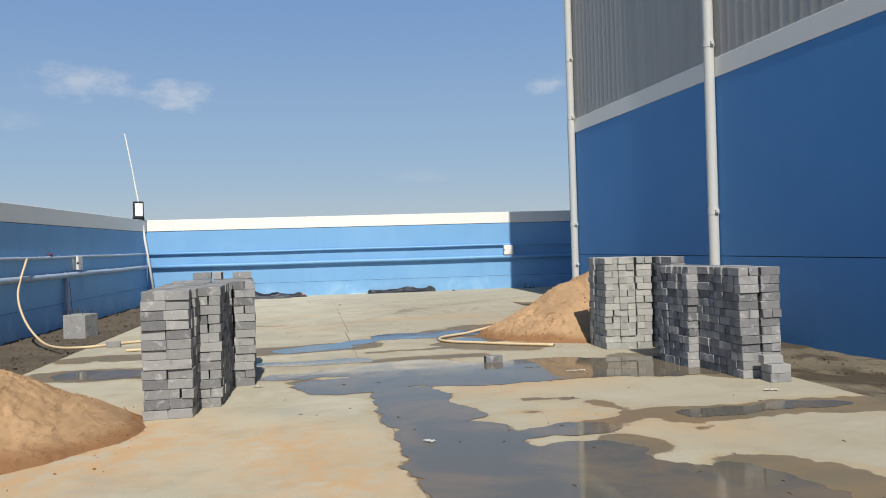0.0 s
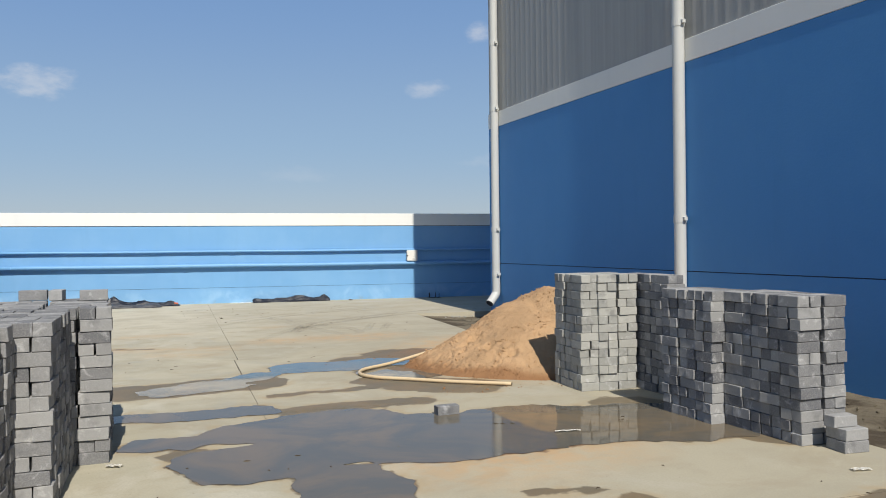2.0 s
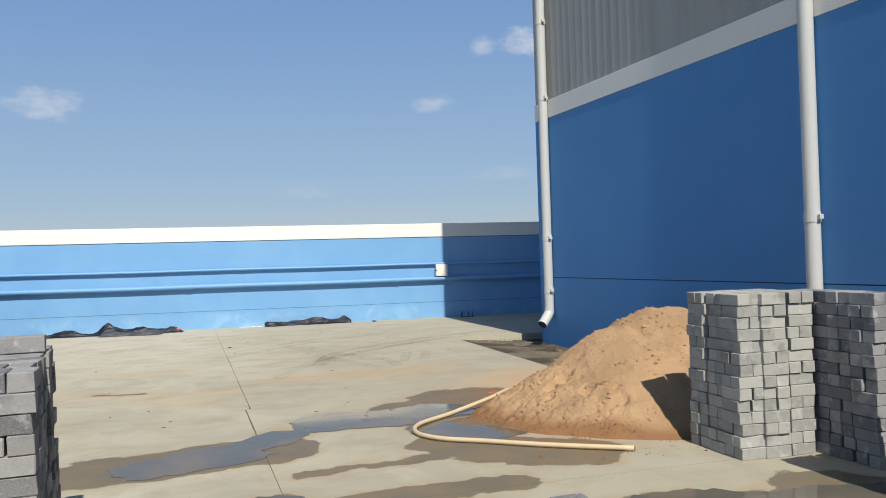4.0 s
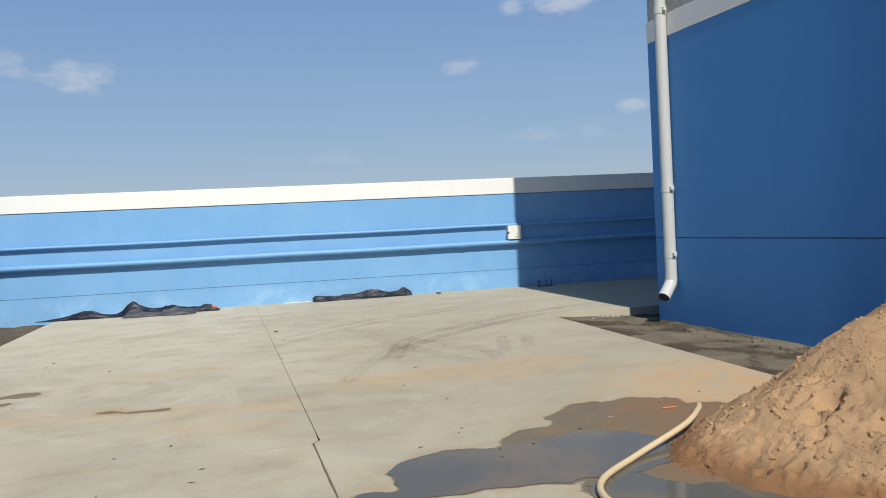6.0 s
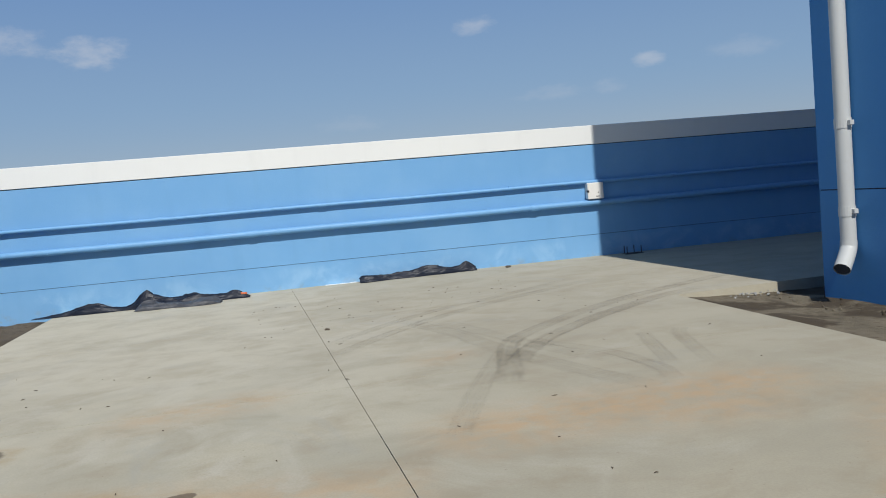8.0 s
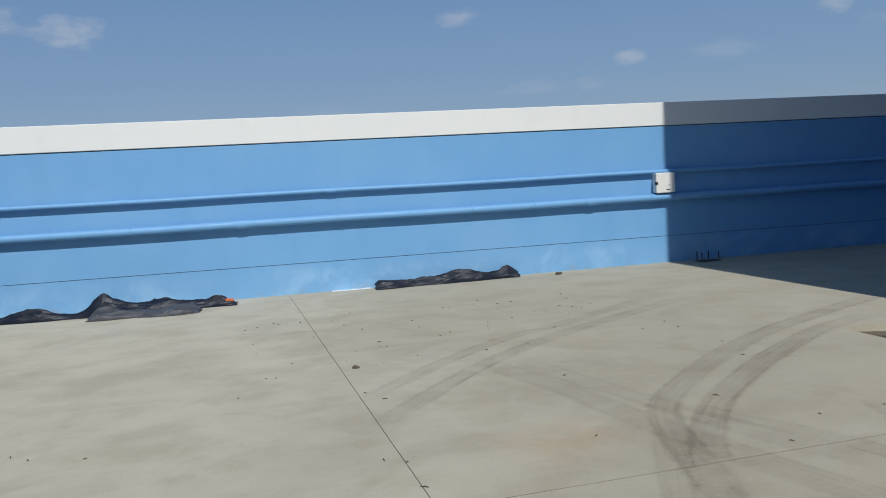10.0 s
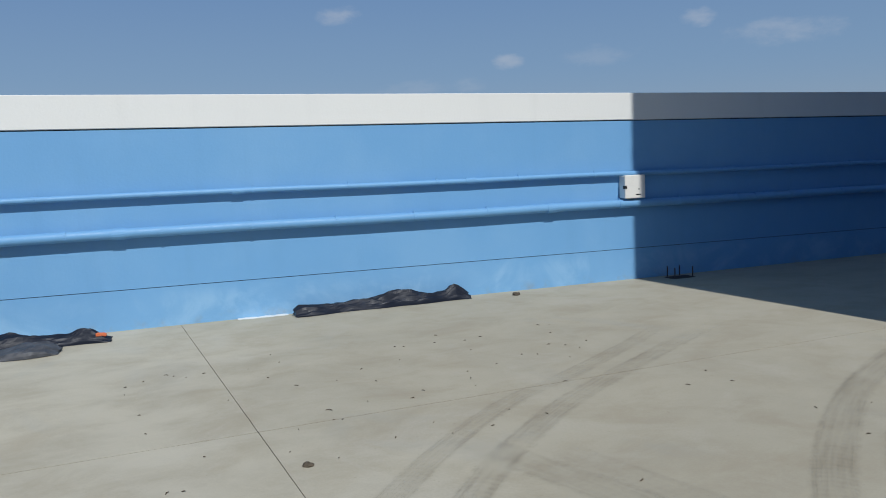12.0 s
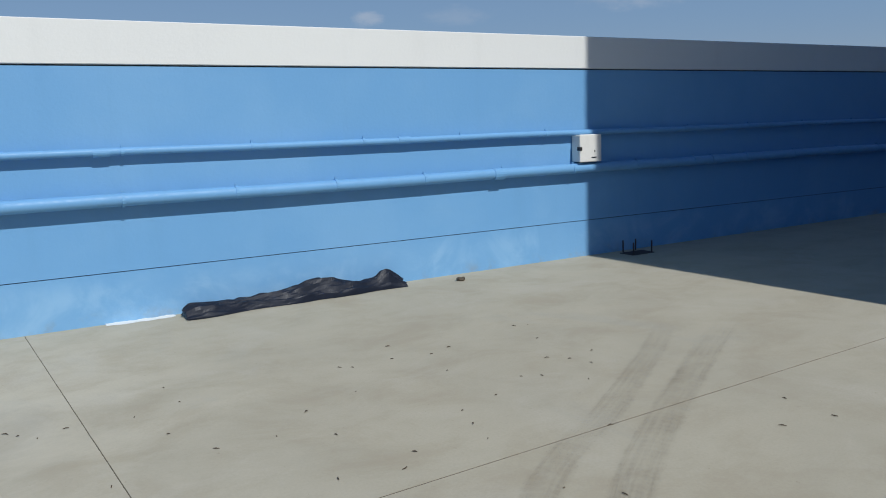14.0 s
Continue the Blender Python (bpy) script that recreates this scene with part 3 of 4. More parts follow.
for layer, row in enumerate(TRACKS):
    mark = tyre_mark(*row)
    mark.location.z = 0.0004 * layer

# unpaved strips along the walls
dirt_west = tagged(new("dirt_strip_west", relief("dirt_strip_west", -7.6, -1.8, -12.0, 26.2, 0.09, lambda x, y: -0.085 + 0.035 * fbm(x, y, 2.5, 5), soil)), "dark damp soil strip along the blue yard wall", "soil", kind="structure")
dirt_east = tagged(new("dirt_strip_east", relief("dirt_strip_east", 4.0, 12.0, -12.0, 20.6, 0.09, lambda x, y: -0.03 - 0.09 * max(0.0, min(1.0, (x - RIGHT_EDGE(y)) / 1.0)) + 0.022 * fbm(x, y, 2.2, 5, 3.0), gravel_soil)), "grey-brown gritty soil strip along the warehouse wall", "soil", kind="structure")


def puddle(name, x0, x1, y0, y1, step, seed, label):
    """A sheet of water whose shore follows the wet bars, roughened by noise."""
    nx, ny = round((x1 - x0) / step), round((y1 - y0) / step)
    xs, ys = np.meshgrid(np.linspace(x0, x1, nx + 1), np.linspace(y0, y1, ny + 1), indexing="ij")
    d = shore(xs, ys, bars(xs, ys, WATER), 0.12, seed)
    verts, faces, known = [], [], {}

    def corner(x, y):
        key = (round(x, 5), round(y, 5))
        if key not in known:
            known[key] = len(verts)
            verts.append((x, y, 0.0028))
        return known[key]

    for i in range(nx):
        for j in range(ny):
            ring = [(xs[a, b], ys[a, b], d[a, b]) for a, b in ((i, j), (i + 1, j), (i + 1, j + 1), (i, j + 1))]
            if all(p[2] >= 0 for p in ring):
                continue
            poly = []
            for p, q in zip(ring, ring[1:] + ring[:1]):
                if p[2] < 0:
                    poly.append(corner(p[0], p[1]))
                if (p[2] < 0) != (q[2] < 0):
                    t = p[2] / (p[2] - q[2])
                    poly.append(corner(p[0] + t * (q[0] - p[0]), p[1] + t * (q[1] - p[1])))
            poly = [c for c, d0 in zip(poly, poly[-1:] + poly) if c != d0]
            if len(set(poly)) > 2:
                faces.append(list(dict.fromkeys(poly)))
    me = bpy.data.meshes.new(name)
    me.from_pydata(verts, [], [list(f) for f in faces])
    me.materials.append(water)
    return tagged(new(name, me), label, "puddle", kind="structure")


puddle("puddle", -2.6, 4.9, 4.0, 11.2, 0.035, 0.0, "wide shallow muddy puddle on the concrete yard")
puddle("puddle", -2.6, 3.8, 11.2, 14.9, 0.035, 0.0, "narrow shallow puddle beside the sand heap")

# ---- paver stacks ----
COURSE = 0.0797
PAVER = (0.195, 0.0955, 0.0775)


def paver_mesh(seed, mat):
    rng = random.Random(seed)
    bm = box(-PAVER[0] / 2, PAVER[0] / 2, -PAVER[1] / 2, PAVER[1] / 2, 0, PAVER[2], 0.0035)
    for v in bm.verts:
        v.co += Vector((rng.uniform(-1, 1), rng.uniform(-1, 1), rng.uniform(-0.4, 0.4))) * 0.0016
    chip = rng.choice(list(bm.verts)).co.copy()
    for v in bm.verts:
        if (v.co - chip).length < 0.02:
            v.co *= 0.965
    return mesh_from("brick", bm, mat)


PAVERS = [paver_mesh(i, paver) for i in range(8)]
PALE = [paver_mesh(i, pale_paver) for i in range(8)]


def lay(stack, rng, x, y, z, turn, meshes=PAVERS):
    ob = new("brick", rng.choice(meshes))
    ob.parent = stack
    ob.matrix_local = pose(x + rng.uniform(-0.010, 0.010), y + rng.uniform(-0.010, 0.010), z, 0, 0, turn + rng.uniform(-2.6, 2.6) + rng.choice((0, 180)))
    return ob


def paver_stack(m, columns, seed, label, meshes=PAVERS):
    """Columns of pavers, two to a course, laid crosswise in turn: x, y of the column's corner, courses."""
    rng = random.Random(seed)
    stack = thing("brick_stack", m, label, "brick stack", "stacks of cement pavers")
    cells = {(round(c[0] / 0.2), round(c[1] / 0.2)) for c in columns}
    for x, y, count in columns:
        i, j = round(x / 0.2), round(y / 0.2)
        buried = all((i + a, j + b) in cells for a, b in ((1, 0), (-1, 0), (0, 1), (0, -1)))
        plain = rng.random() < 0.6  # columns laid all one way, others crosswise in turn
        flip, dx, dy = rng.random() < 0.5, rng.uniform(-0.010, 0.010), rng.uniform(-0.014, 0.014)
        lean = rng.uniform(-0.0018, 0.0018)
        for c in range(count):
            if buried and c < count - 1:
                continue
            along = plain or (c % 2 == 0) != flip
            if rng.random() < 0.22:
                along = not along
            for side in (-0.05, 0.05):
                px, py = (x + 0.1, y + 0.1 + side) if along else (x + 0.1 + side, y + 0.1)
                lay(stack, rng, px + dx + lean * c, py + dy + rng.uniform(-0.004, 0.004), COURSE * c, 0 if along else 90, meshes)
    return stack


grid = lambda nx, ny, count, y0=0: [(0.2 * i, 0.2 * (j + y0), count) for i in range(nx) for j in range(ny)]
paver_stack(pose(-0.875, 8.68, 0, 0, 0, -2.0), grid(2, 6, 13), 1, "stack of grey cement pavers standing on the wet concrete")
paver_stack(pose(-0.475, 9.08, 0, 0, 0, -1.0), grid(1, 5, 13), 2, "slim stack of grey cement pavers between larger stacks")
back_stack = paver_stack(pose(-0.425, 10.07, 0, 0, 0, 1.0), grid(2, 6, 13), 3, "stack of grey cement pavers with three loose ones on top")
rng = random.Random(9)
for x, y, turn in ((0.28, 0.85, 3), (0.02, 1.0, 88), (-0.14, 1.05, -4)):
    lay(back_stack, rng, x, y, COURSE * 13, turn)
paver_stack(pose(-0.85, 9.9, 0, 0, 0, 1.0), grid(2, 6, 13), 4, "stack of grey cement pavers behind other stacks")
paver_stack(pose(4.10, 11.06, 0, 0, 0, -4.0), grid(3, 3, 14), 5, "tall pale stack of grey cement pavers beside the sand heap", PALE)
paver_stack(pose(4.71, 10.52, 0, 0, 0, -1.0), grid(1, 4, 14), 6, "tall shaded stack of grey cement pavers by the warehouse")
paver_stack(pose(4.31, 9.44, 0, 0, 0, 1.5), grid(2, 3, 13), 7, "dark stack of grey cement pavers with lime bloom")
paver_stack(pose(4.44, 8.64, 0, 0, 0, 0.5), grid(2, 4, 13), 8, "dark weathered stack of grey cement pavers at the row's end")
small = paver_stack(pose(4.55, 8.38, 0, 0, 0, -3.0), grid(1, 1, 2), 10, "small heap of three courses of cement pavers")
lay(small, rng, 0.07, 0.12, COURSE * 2, 2)


def loose_paver(m, label):
    ob = tagged(new("brick", PAVERS[1]), label, "brick")
    ob.matrix_world = m
    return ob


loose_paver(pose(2.565, 10.63, 0.0, 0, 0, 1), "single grey cement paver standing in the puddle")
loose_paver(pose(-2.15, 14.35, 0.0, 0, 0, 4), "single grey cement paver lying flat on the concrete")

# ---- sand heaps ----


def heap(name, cx, cy, rx, ry, top, lean, seed, label, pits, crumble, back=1.0, step=0.016):
    """A dumped heap with a rounded crest, slumps, clods and ragged foot."""
    def height(x, y):
        u, v = (x - cx) / rx, (y - cy) / (ry * (back if y > cy else 1.0))
        a = math.atan2(v, u)
        r = math.hypot(u, v) * (1 + 0.07 * math.sin(3 * a + seed) + 0.05 * fbm(math.cos(a), math.sin(a), 1.3, 3, seed))
        crest = math.hypot((x - cx - lean[0]) / rx, (y - cy - lean[1]) / ry)
        z = top * (1 - (0.6 * r + 0.4 * crest) ** 1.15)
        z = top * 1.04 - math.log(1 + math.exp((top * 1.04 - z) * 7)) / 7
        z += 0.035 * fbm(x, y, 1.6, 4, seed) + 0.010 * fbm(x, y, 9.0, 4, seed)
        gully = fbm(x * 1.0, y * 0.35, 3.2, 3, seed + 5)
        z -= 0.05 * max(0.0, gully - 0.15) if z > 0.1 else 0.0
        for px, py, pr, pd in pits:
            # slumped hollow: steep broken rim, flat bed
            d = math.hypot(x - px, (y - py) * 1.15) / pr + 0.35 * fbm(x, y, 11.0, 4, seed)
            z -= pd * max(0.0, min(1.0, (1.05 - d) / 0.25)) * max(0.3, min(1.0, 0.65 - 0.5 * (y - py) / pr))
        broken = max(0.0, min(1.0, (crumble[0] - x) / 0.6)) if z > 0.05 else 0.0
        z += broken * (0.010 * fbm(x, y, 9.0, 5, seed + 2) + 0.012 * fbm(x, y, 26.0, 3, seed + 4) - 0.024 * max(0.0, min(1.0, (fbm(x, y, 7.5, 4, seed + 9) - 0.30) * 6)))
        return max(-0.03, z)
    me = relief(name, cx - rx * 1.25, cx + rx * 1.25, cy - ry * 1.25, cy + ry * 1.25, step, height, sand, lambda x, y: height(x, y) > -0.028)
    return tagged(new(name, me), label, "sand heap"), height


heap_east, east_height = heap("sand_mound", 5.01, 13.15, 1.88, 1.62, 1.0, (0.0, -0.05), 2.0, "heap of damp orange building sand against the paver stack",
                               ((3.78, 12.95, 0.085, 0.19), (3.64, 12.90, 0.065, 0.16), (3.57, 12.79, 0.045, 0.12), (3.82, 12.60, 0.07, 0.16), (3.24, 12.83, 0.035, 0.07), (3.37, 12.73, 0.035, 0.08), (3.95, 12.3, 0.06, 0.12)), (4.35,), 0.68)
heap_west, west_height = heap("sand_mound", -2.60, 8.35, 1.80, 1.5, 0.86, (-0.2, 0.0), 4.0, "heap of orange building sand spilling over the concrete",
                               ((-1.5, 7.9, 0.08, 0.04), (-1.9, 8.6, 0.10, 0.05)), (-1.0,))


def crumb_mesh(name, spots, rng, mat):
    """Angular crumbs joined into one mesh; a spot is x, y, z, size."""
    seed_ball = bmesh.new()
    bmesh.ops.create_icosphere(seed_ball, subdivisions=1, radius=1.0)
    ball = [v.co.copy() for v in seed_ball.verts]
    tris = [[v.index for v in f.verts] for f in seed_ball.faces]
    seed_ball.free()
    verts, faces = [], []
    for x, y, z, size in spots:
        turn = pose(x, y, z, rng.uniform(0, 360), rng.uniform(0, 360), rng.uniform(0, 360))
        base, squash = len(verts), Vector((rng.uniform(0.7, 1.3), rng.uniform(0.6, 1.1), rng.uniform(0.5, 0.9)))
        verts += [turn @ Vector([c * q * size * rng.uniform(0.75, 1.2) for c, q in zip(v, squash)]) for v in ball]
        faces += [[base + i for i in f] for f in tris]
    me = bpy.data.meshes.new(name)
    me.from_pydata(verts, [], faces)
    me.materials.append(mat)
    return new(name, me)


def clods(name, height, area, count, seed, label):
    rng, spots = random.Random(seed), []
    for _ in range(count):
        x, y = rng.uniform(area[0], area[1]), rng.uniform(area[2], area[3])
        z = height(x, y)
        if z < -0.028 and rng.random() < 0.94:
            continue
        if fbm(x, y, 2.6, 3, seed) < -0.15:
            continue
        size = min(0.020, 0.004 * rng.paretovariate(2.3))
        spots.append((x, y, max(z, 0.0) + size * 0.1, size))
    return tagged(crumb_mesh(name, spots, rng, sand), label, "sand", kind="stuff")


clods("sand_clods", east_height, (2.85, 4.9, 11.4, 14.3), 6500, 5, "crumbled lumps of damp sand at the heap's foot")
clods("sand_clods", west_height, (-2.9, -0.7, 6.8, 9.6), 1500, 6, "crumbled lumps of sand at the heap's foot")

# ---- pipes on the yard walls ----


def wall_pipe(m, x0, x1, z0, r, mat, label, couplings, clips, fall):
    pipe = thing("wall_pipe", m, label, "pipe", "pipes along the yard wall")
    y = -r - 0.03
    steps = max(2, round((x1 - x0) / 1.2))
    xs = [x0 + (x1 - x0) * i / steps for i in range(steps + 1)]
    pts = [(x, y, z0 + fall(x) + 0.005 * math.sin(i * 1.7)) for i, x in enumerate(xs)]
    run = part("pipe_run", tube(pts, r, 16), mat, pipe, smooth=True)
    for c in couplings:
        z = z0 + fall(c)
        part("coupling", tube([(c - 0.06, y, z), (c + 0.06, y, z)], r * 1.14, 16), mat, run)
    for c in clips:
        z = z0 + fall(c)
        bm = tube([(c - 0.012, y, z), (c + 0.012, y, z)], r * 1.10, 14)
        box(c - 0.012, c + 0.012, -0.035, 0.0, z - 0.012, z + 0.012, 0, 1, bm)
        box(c - 0.008, c + 0.008, y - 0.008, y + 0.008, z + r, z + r + 0.02, 0, 1, bm)
        part("clip", bm, mat, run)
    return pipe


every = lambda a, b, s: [a + s * i for i in range(int((b - a) / s) + 1)]
wall_pipe(YARD, 0.05, 20.0, 1.298, 0.029, blue_pipe, "thin blue painted pipe clipped along the yard wall", [3.2, 5.75, 8.3, 11.9, 14.4], every(0.9, 19.0, 1.0), north_fall)
wall_pipe(YARD, 0.05, 20.0, 0.936, 0.050, blue_pipe, "thick blue painted pipe clipped along the yard wall", [4.6, 9.3, 12.3], every(0.65, 19.0, 0.87), north_fall)
WEST = YARD @ pose(0, 0, 0, 0, 0, 90)
wall_pipe(WEST, -24.0, -0.05, 1.307, 0.030, pale_pipe, "thin pale pipe clipped along the shaded yard wall", [-3.0, -7.6, -10.9], every(-23.0, -0.6, 1.0), west_fall)
wall_pipe(WEST, -24.0, -0.05, 0.943, 0.054, pale_pipe, "thick pale pipe clipped along the shaded yard wall", [-4.0, -9.0], every(-23.0, -0.4, 0.9), west_fall)
drop = thing("wall_pipe", WEST, "upright pale pipe dropping from the wall pipe to the soil", "pipe", "pipes along the yard wall")
part("pipe_run", tube([(-6.69, -0.07, -0.15), (-6.69, -0.07, 1.0)], 0.05, 14), pale_pipe, drop, smooth=True)


def meter_box(m, w, h, d, label):
    b = thing("meter_box", m, label, "box")
    part("body", box(-w / 2, w / 2, -d * 0.78, 0, 0, h, 0.012, 2), box_white, b)
    lid = part("lid", box(-w / 2 - 0.006, w / 2 + 0.006, -d, -d * 0.8, -0.006, h + 0.006, 0.014, 3), box_white, b)
    part("latch", box(-w / 2 - 0.012, -w / 2 + 0.018, -d - 0.008, -d * 0.7, h * 0.42, h * 0.56, 0.003), black_metal, lid, "small dark latch")
    part("keyhole", box(w * 0.16, w * 0.20, -d - 0.003, -d + 0.002, h * 0.34, h * 0.42), black_metal, lid)
    part("label_strip", box(w * 0.02, w * 0.26, -d - 0.002, -d + 0.002, h * 0.12, h * 0.17), black_metal, lid, "dark printed label strip")
    return b


box_at = (6.97 - CORNER.x) / math.cos(radians(SKEW))
meter_box(YARD @ pose(box_at, -0.012, 1.005), 0.275, 0.27, 0.14, "cream plastic meter box mounted between two blue pipes")
meter_box(WEST @ pose(-5.98, -0.012, 1.06), 0.26, 0.28, 0.12, "grey-white plastic meter box on the shaded wall")

# red tap where the garden hose begins
tap = thing("tap", WEST @ pose(-7.43, -0.06, 1.335), "small red tap on the thin wall pipe", "tap")
part("tap_body", tube([(0, 0, -0.02), (0, 0, 0.06)], 0.018, 10), black_metal, tap)
part("tap_handle", box(-0.07, 0.07, -0.02, 0.02, 0.05, 0.075, 0.006), red_plastic, tap, "red plastic lever")

# ---- hoses ----
hose_path = smooth_path([(3.84, 14.22, 0.055), (3.68, 14.0, 0.085), (3.40, 13.74, 0.075), (2.92, 13.48, 0.024), (2.52, 13.17, 0.022), (2.40, 12.86, 0.022), (2.50, 12.58, 0.022), (2.78, 12.33, 0.022), (3.14, 12.00, 0.022), (3.63, 11.62, 0.024)], 8)
hose = thing("garden_hose", pose(0, 0, 0), "cream plastic hose curling out of the sand heap", "hose")
part("hose_run", tube(hose_path, 0.019, 10), hose_rubber, hose, smooth=True)
# black plug stands in for the shade inside the open hose end
part("hose_mouth", tube([hose_path[-2], hose_path[-1] + (hose_path[-1] - hose_path[-2]) * 0.06], 0.016, 10), black_metal, hose)
tap_at = WEST @ Vector((-8.62, -0.08, 1.33))
hose_path = smooth_path([tap_at, tap_at + Vector((0.03, -0.25, -0.10)), (-4.10, 16.75, 0.74), (-3.86, 16.2, 0.34), (-3.45, 15.5, 0.05), (-3.02, 14.75, 0.0), (-2.50, 14.3, 0.026), (-1.87, 14.75, 0.022), (-1.35, 14.6, 0.022), (-1.1, 14.2, 0.022), (-1.4, 13.7, 0.022), (-1.85, 13.6, 0.022)], 8)
hose = thing("garden_hose", pose(0, 0, 0), "cream plastic hose hanging from the wall pipe onto the concrete", "hose")
part("hose_run", tube(hose_path, 0.019, 10), hose_rubber, hose, smooth=True)

# ---- downpipes of the warehouse ----


def downpipe(y, bottom, brackets, elbow, label):
    pipe = thing("downpipe", pose(FACE, y, 0), label, "downpipe", "downpipes of the warehouse")
    r, off = 0.078, -0.092
    part("pipe_run", tube([(off, 0, bottom), (off, 0, 2.2), (off, 0, EAVES)], r, 20, closed_ends=False), downpipe_grey, pipe, smooth=True)
    for z in brackets:
        part("collar", tube([(off, 0, z - 0.05), (off, 0, z + 0.05)], r * 1.07, 20), downpipe_grey, pipe)
        part("bracket", box(off, 0.0, -0.02, 0.02, z - 0.02, z + 0.02), downpipe_grey, pipe)
        part("clamp_ear", box(off - 0.02, off + 0.03, -r - 0.045, -r + 0.01, z - 0.025, z + 0.025, 0.004), downpipe_grey, pipe)
    if elbow:
        bend = smooth_path([(off, 0, bottom + 0.02), (off - 0.012, -0.005, bottom - 0.06), (off - 0.075, -0.04, bottom - 0.135), (off - 0.20, -0.11, bottom - 0.25)], 4)
        elbow_part = part("elbow", tube(bend, r * 1.05, 20, closed_ends=False), downpipe_grey, pipe, smooth=True)
        # dark plug gives the outlet's bore its shade by colour
        part("elbow_mouth", tube([bend[-2], bend[-1] - (bend[-1] - bend[-2]) * 0.2], r * 0.97, 20), dark_gap, elbow_part)
    return pipe


downpipe(18.99, 0.50, (0.82, 1.71, 4.1, 5.4, 8.0), True, "grey-white plastic downpipe with angled outlet at the warehouse corner")
downpipe(13.10, -0.1, (1.72, 4.27, 6.8), False, "grey-white plastic downpipe running down the warehouse wall")

# ---- pole with flood light in the far corner ----
pole = thing("lamp_pole", pose(-3.20, 25.72, 0), "leaning white pole with a thin whip on top", "pole")
part("pole_run", tube([(0.06, -0.02, 0.0), (-0.10, 0.0, 1.2), (-0.30, 0.02, 2.66)], 0.035, 10), galvanised, pole, smooth=True)
part("whip", tube(smooth_path([(-0.28, 0.0, 2.6), (-0.36, 0.0, 3.1), (-0.48, 0.0, 3.9), (-0.62, 0.0, 4.72)], 3), [0.022] * 4 + [0.018] * 6, 8), scrap_white, pole)
light = thing("flood_light", pose(-3.50, 25.62, 2.36, 0, 0, 24), "black framed flood light tied to the leaning pole", "flood light")
bm = box(-0.14, 0.14, -0.03, 0.07, 0.0, 0.46, 0.02, 2)
housing = part("housing", bm, black_metal, light)
part("glass", box(-0.105, 0.105, -0.04, -0.028, 0.05, 0.41, 0.004), lamp_glass, housing, "white frosted glass")
part("yoke", box(-0.16, 0.16, 0.02, 0.06, -0.08, 0.02, 0.008), black_metal, light)

# ---- concrete foot with cut reinforcing bars ----
foot = thing("concrete_block", pose(-3.2, 17.1, -0.1, 0, 0, -20), "grey concrete foot with four cut steel bars", "concrete block")
bm = box(-0.21, 0.21, -0.2, 0.2, 0, 0.42, 0.015, 2)
block = part("block", bm, paver, foot)
for x, y in ((-0.12, -0.12), (0.12, -0.12), (-0.12, 0.12), (0.12, 0.12)):
    part("steel_bar", tube([(x, y, 0.4), (x + 0.01, y, 0.5)], 0.009, 8), rust, block)
cable = thing("cable", pose(0, 0, 0), "thin black cable hanging on the shaded wall", "cable")
c0 = WEST @ Vector((-6.5, -0.03, 1.05))
part("cable_run", tube(smooth_path([c0, c0 + Vector((0.12, -0.3, -0.35)), c0 + Vector((0.3, -0.9, -0.85)), c0 + Vector((0.5, -1.1, -1.05)), c0 + Vector((0.55, -0.7, -1.12))], 6), 0.008, 6), black_metal, cable)

# ---- anchor bolts and stub by the far wall ----
anchor = thing("anchor_plate", pose(7.50, 24.76, 0, 0, 0, SKEW), "rusty steel plate with four upright anchor bolts", "anchor bolts")
plate = part("plate", box(-0.15, 0.17, -0.10, 0.10, 0.0, 0.006, 0.002), rust, anchor)
for x, y in ((-0.13, -0.09), (0.13, -0.09), (-0.1, 0.1), (0.08, 0.1)):
    part("bolt", tube([(x, y, 0.01), (x, y, 0.135)], 0.008, 8), rust, plate)

# ---- black plastic sheets left along the far wall ----


def plastic_sheet(m, length, profile, seed, label, flap=None):
    """A crumpled sheet: a low rolled ridge along local x with folds; profile gives height and width along it."""
    def make(length, profile, x_count=90, around=26):
        bm, rows = bmesh.new(), []
        for i in range(x_count + 1):
            t = i / x_count
            h, w = profile(t)
            row = []
            for j in range(around + 1):
                a = math.pi * j / around
                fold = 1 + 0.22 * fbm(t * length * 1.2, j * 0.16, 2.4, 3, seed) + 0.20 * (1 - 2 * abs(math.sin(j * 0.42 + t * 3.5 + 1.4 * fbm(t * length, 0.0, 1.4, 2, seed)))) + 0.22 * (0.5 - 2.2 * abs(fbm(t * length * 1.5, j * 0.10, 1.7, 3, seed + 7)))
                y = -math.cos(a) * w * (1 + 0.25 * fbm(t * length, 3.0 + j * 0.02, 1.7, 3, seed))
                z = max(0.002, max(0.0, math.sin(a)) ** 0.8 * h * fold)
                row.append(bm.verts.new((t * length + 0.03 * fbm(t * 9, j * 0.3, 1.0, 2, seed), y + 0.05 * fbm(t * length, 0.0, 1.1, 3, seed + 3), z)))
            rows.append(row)
        for a, b in zip(rows, rows[1:]):
            for j in range(around):
                bm.faces.new((a[j], b[j], b[j + 1], a[j + 1]))
        bm.faces.new(rows[0])
        bm.faces.new(list(reversed(rows[-1])))
        return bm
    ob = tagged(part("plastic_sheet", make(length, profile), tarp_black), label, "plastic sheet", "black plastic sheets by the wall")
    if flap:
        piece = part("flap", make(*flap[2:], 50, 16), tarp_grey, ob, "dusty grey side of the sheet folded forward")
        piece.matrix_local = pose(*flap[:2], 0.003, 0, 0, -1.5)
    ob.matrix_world = m
    return ob


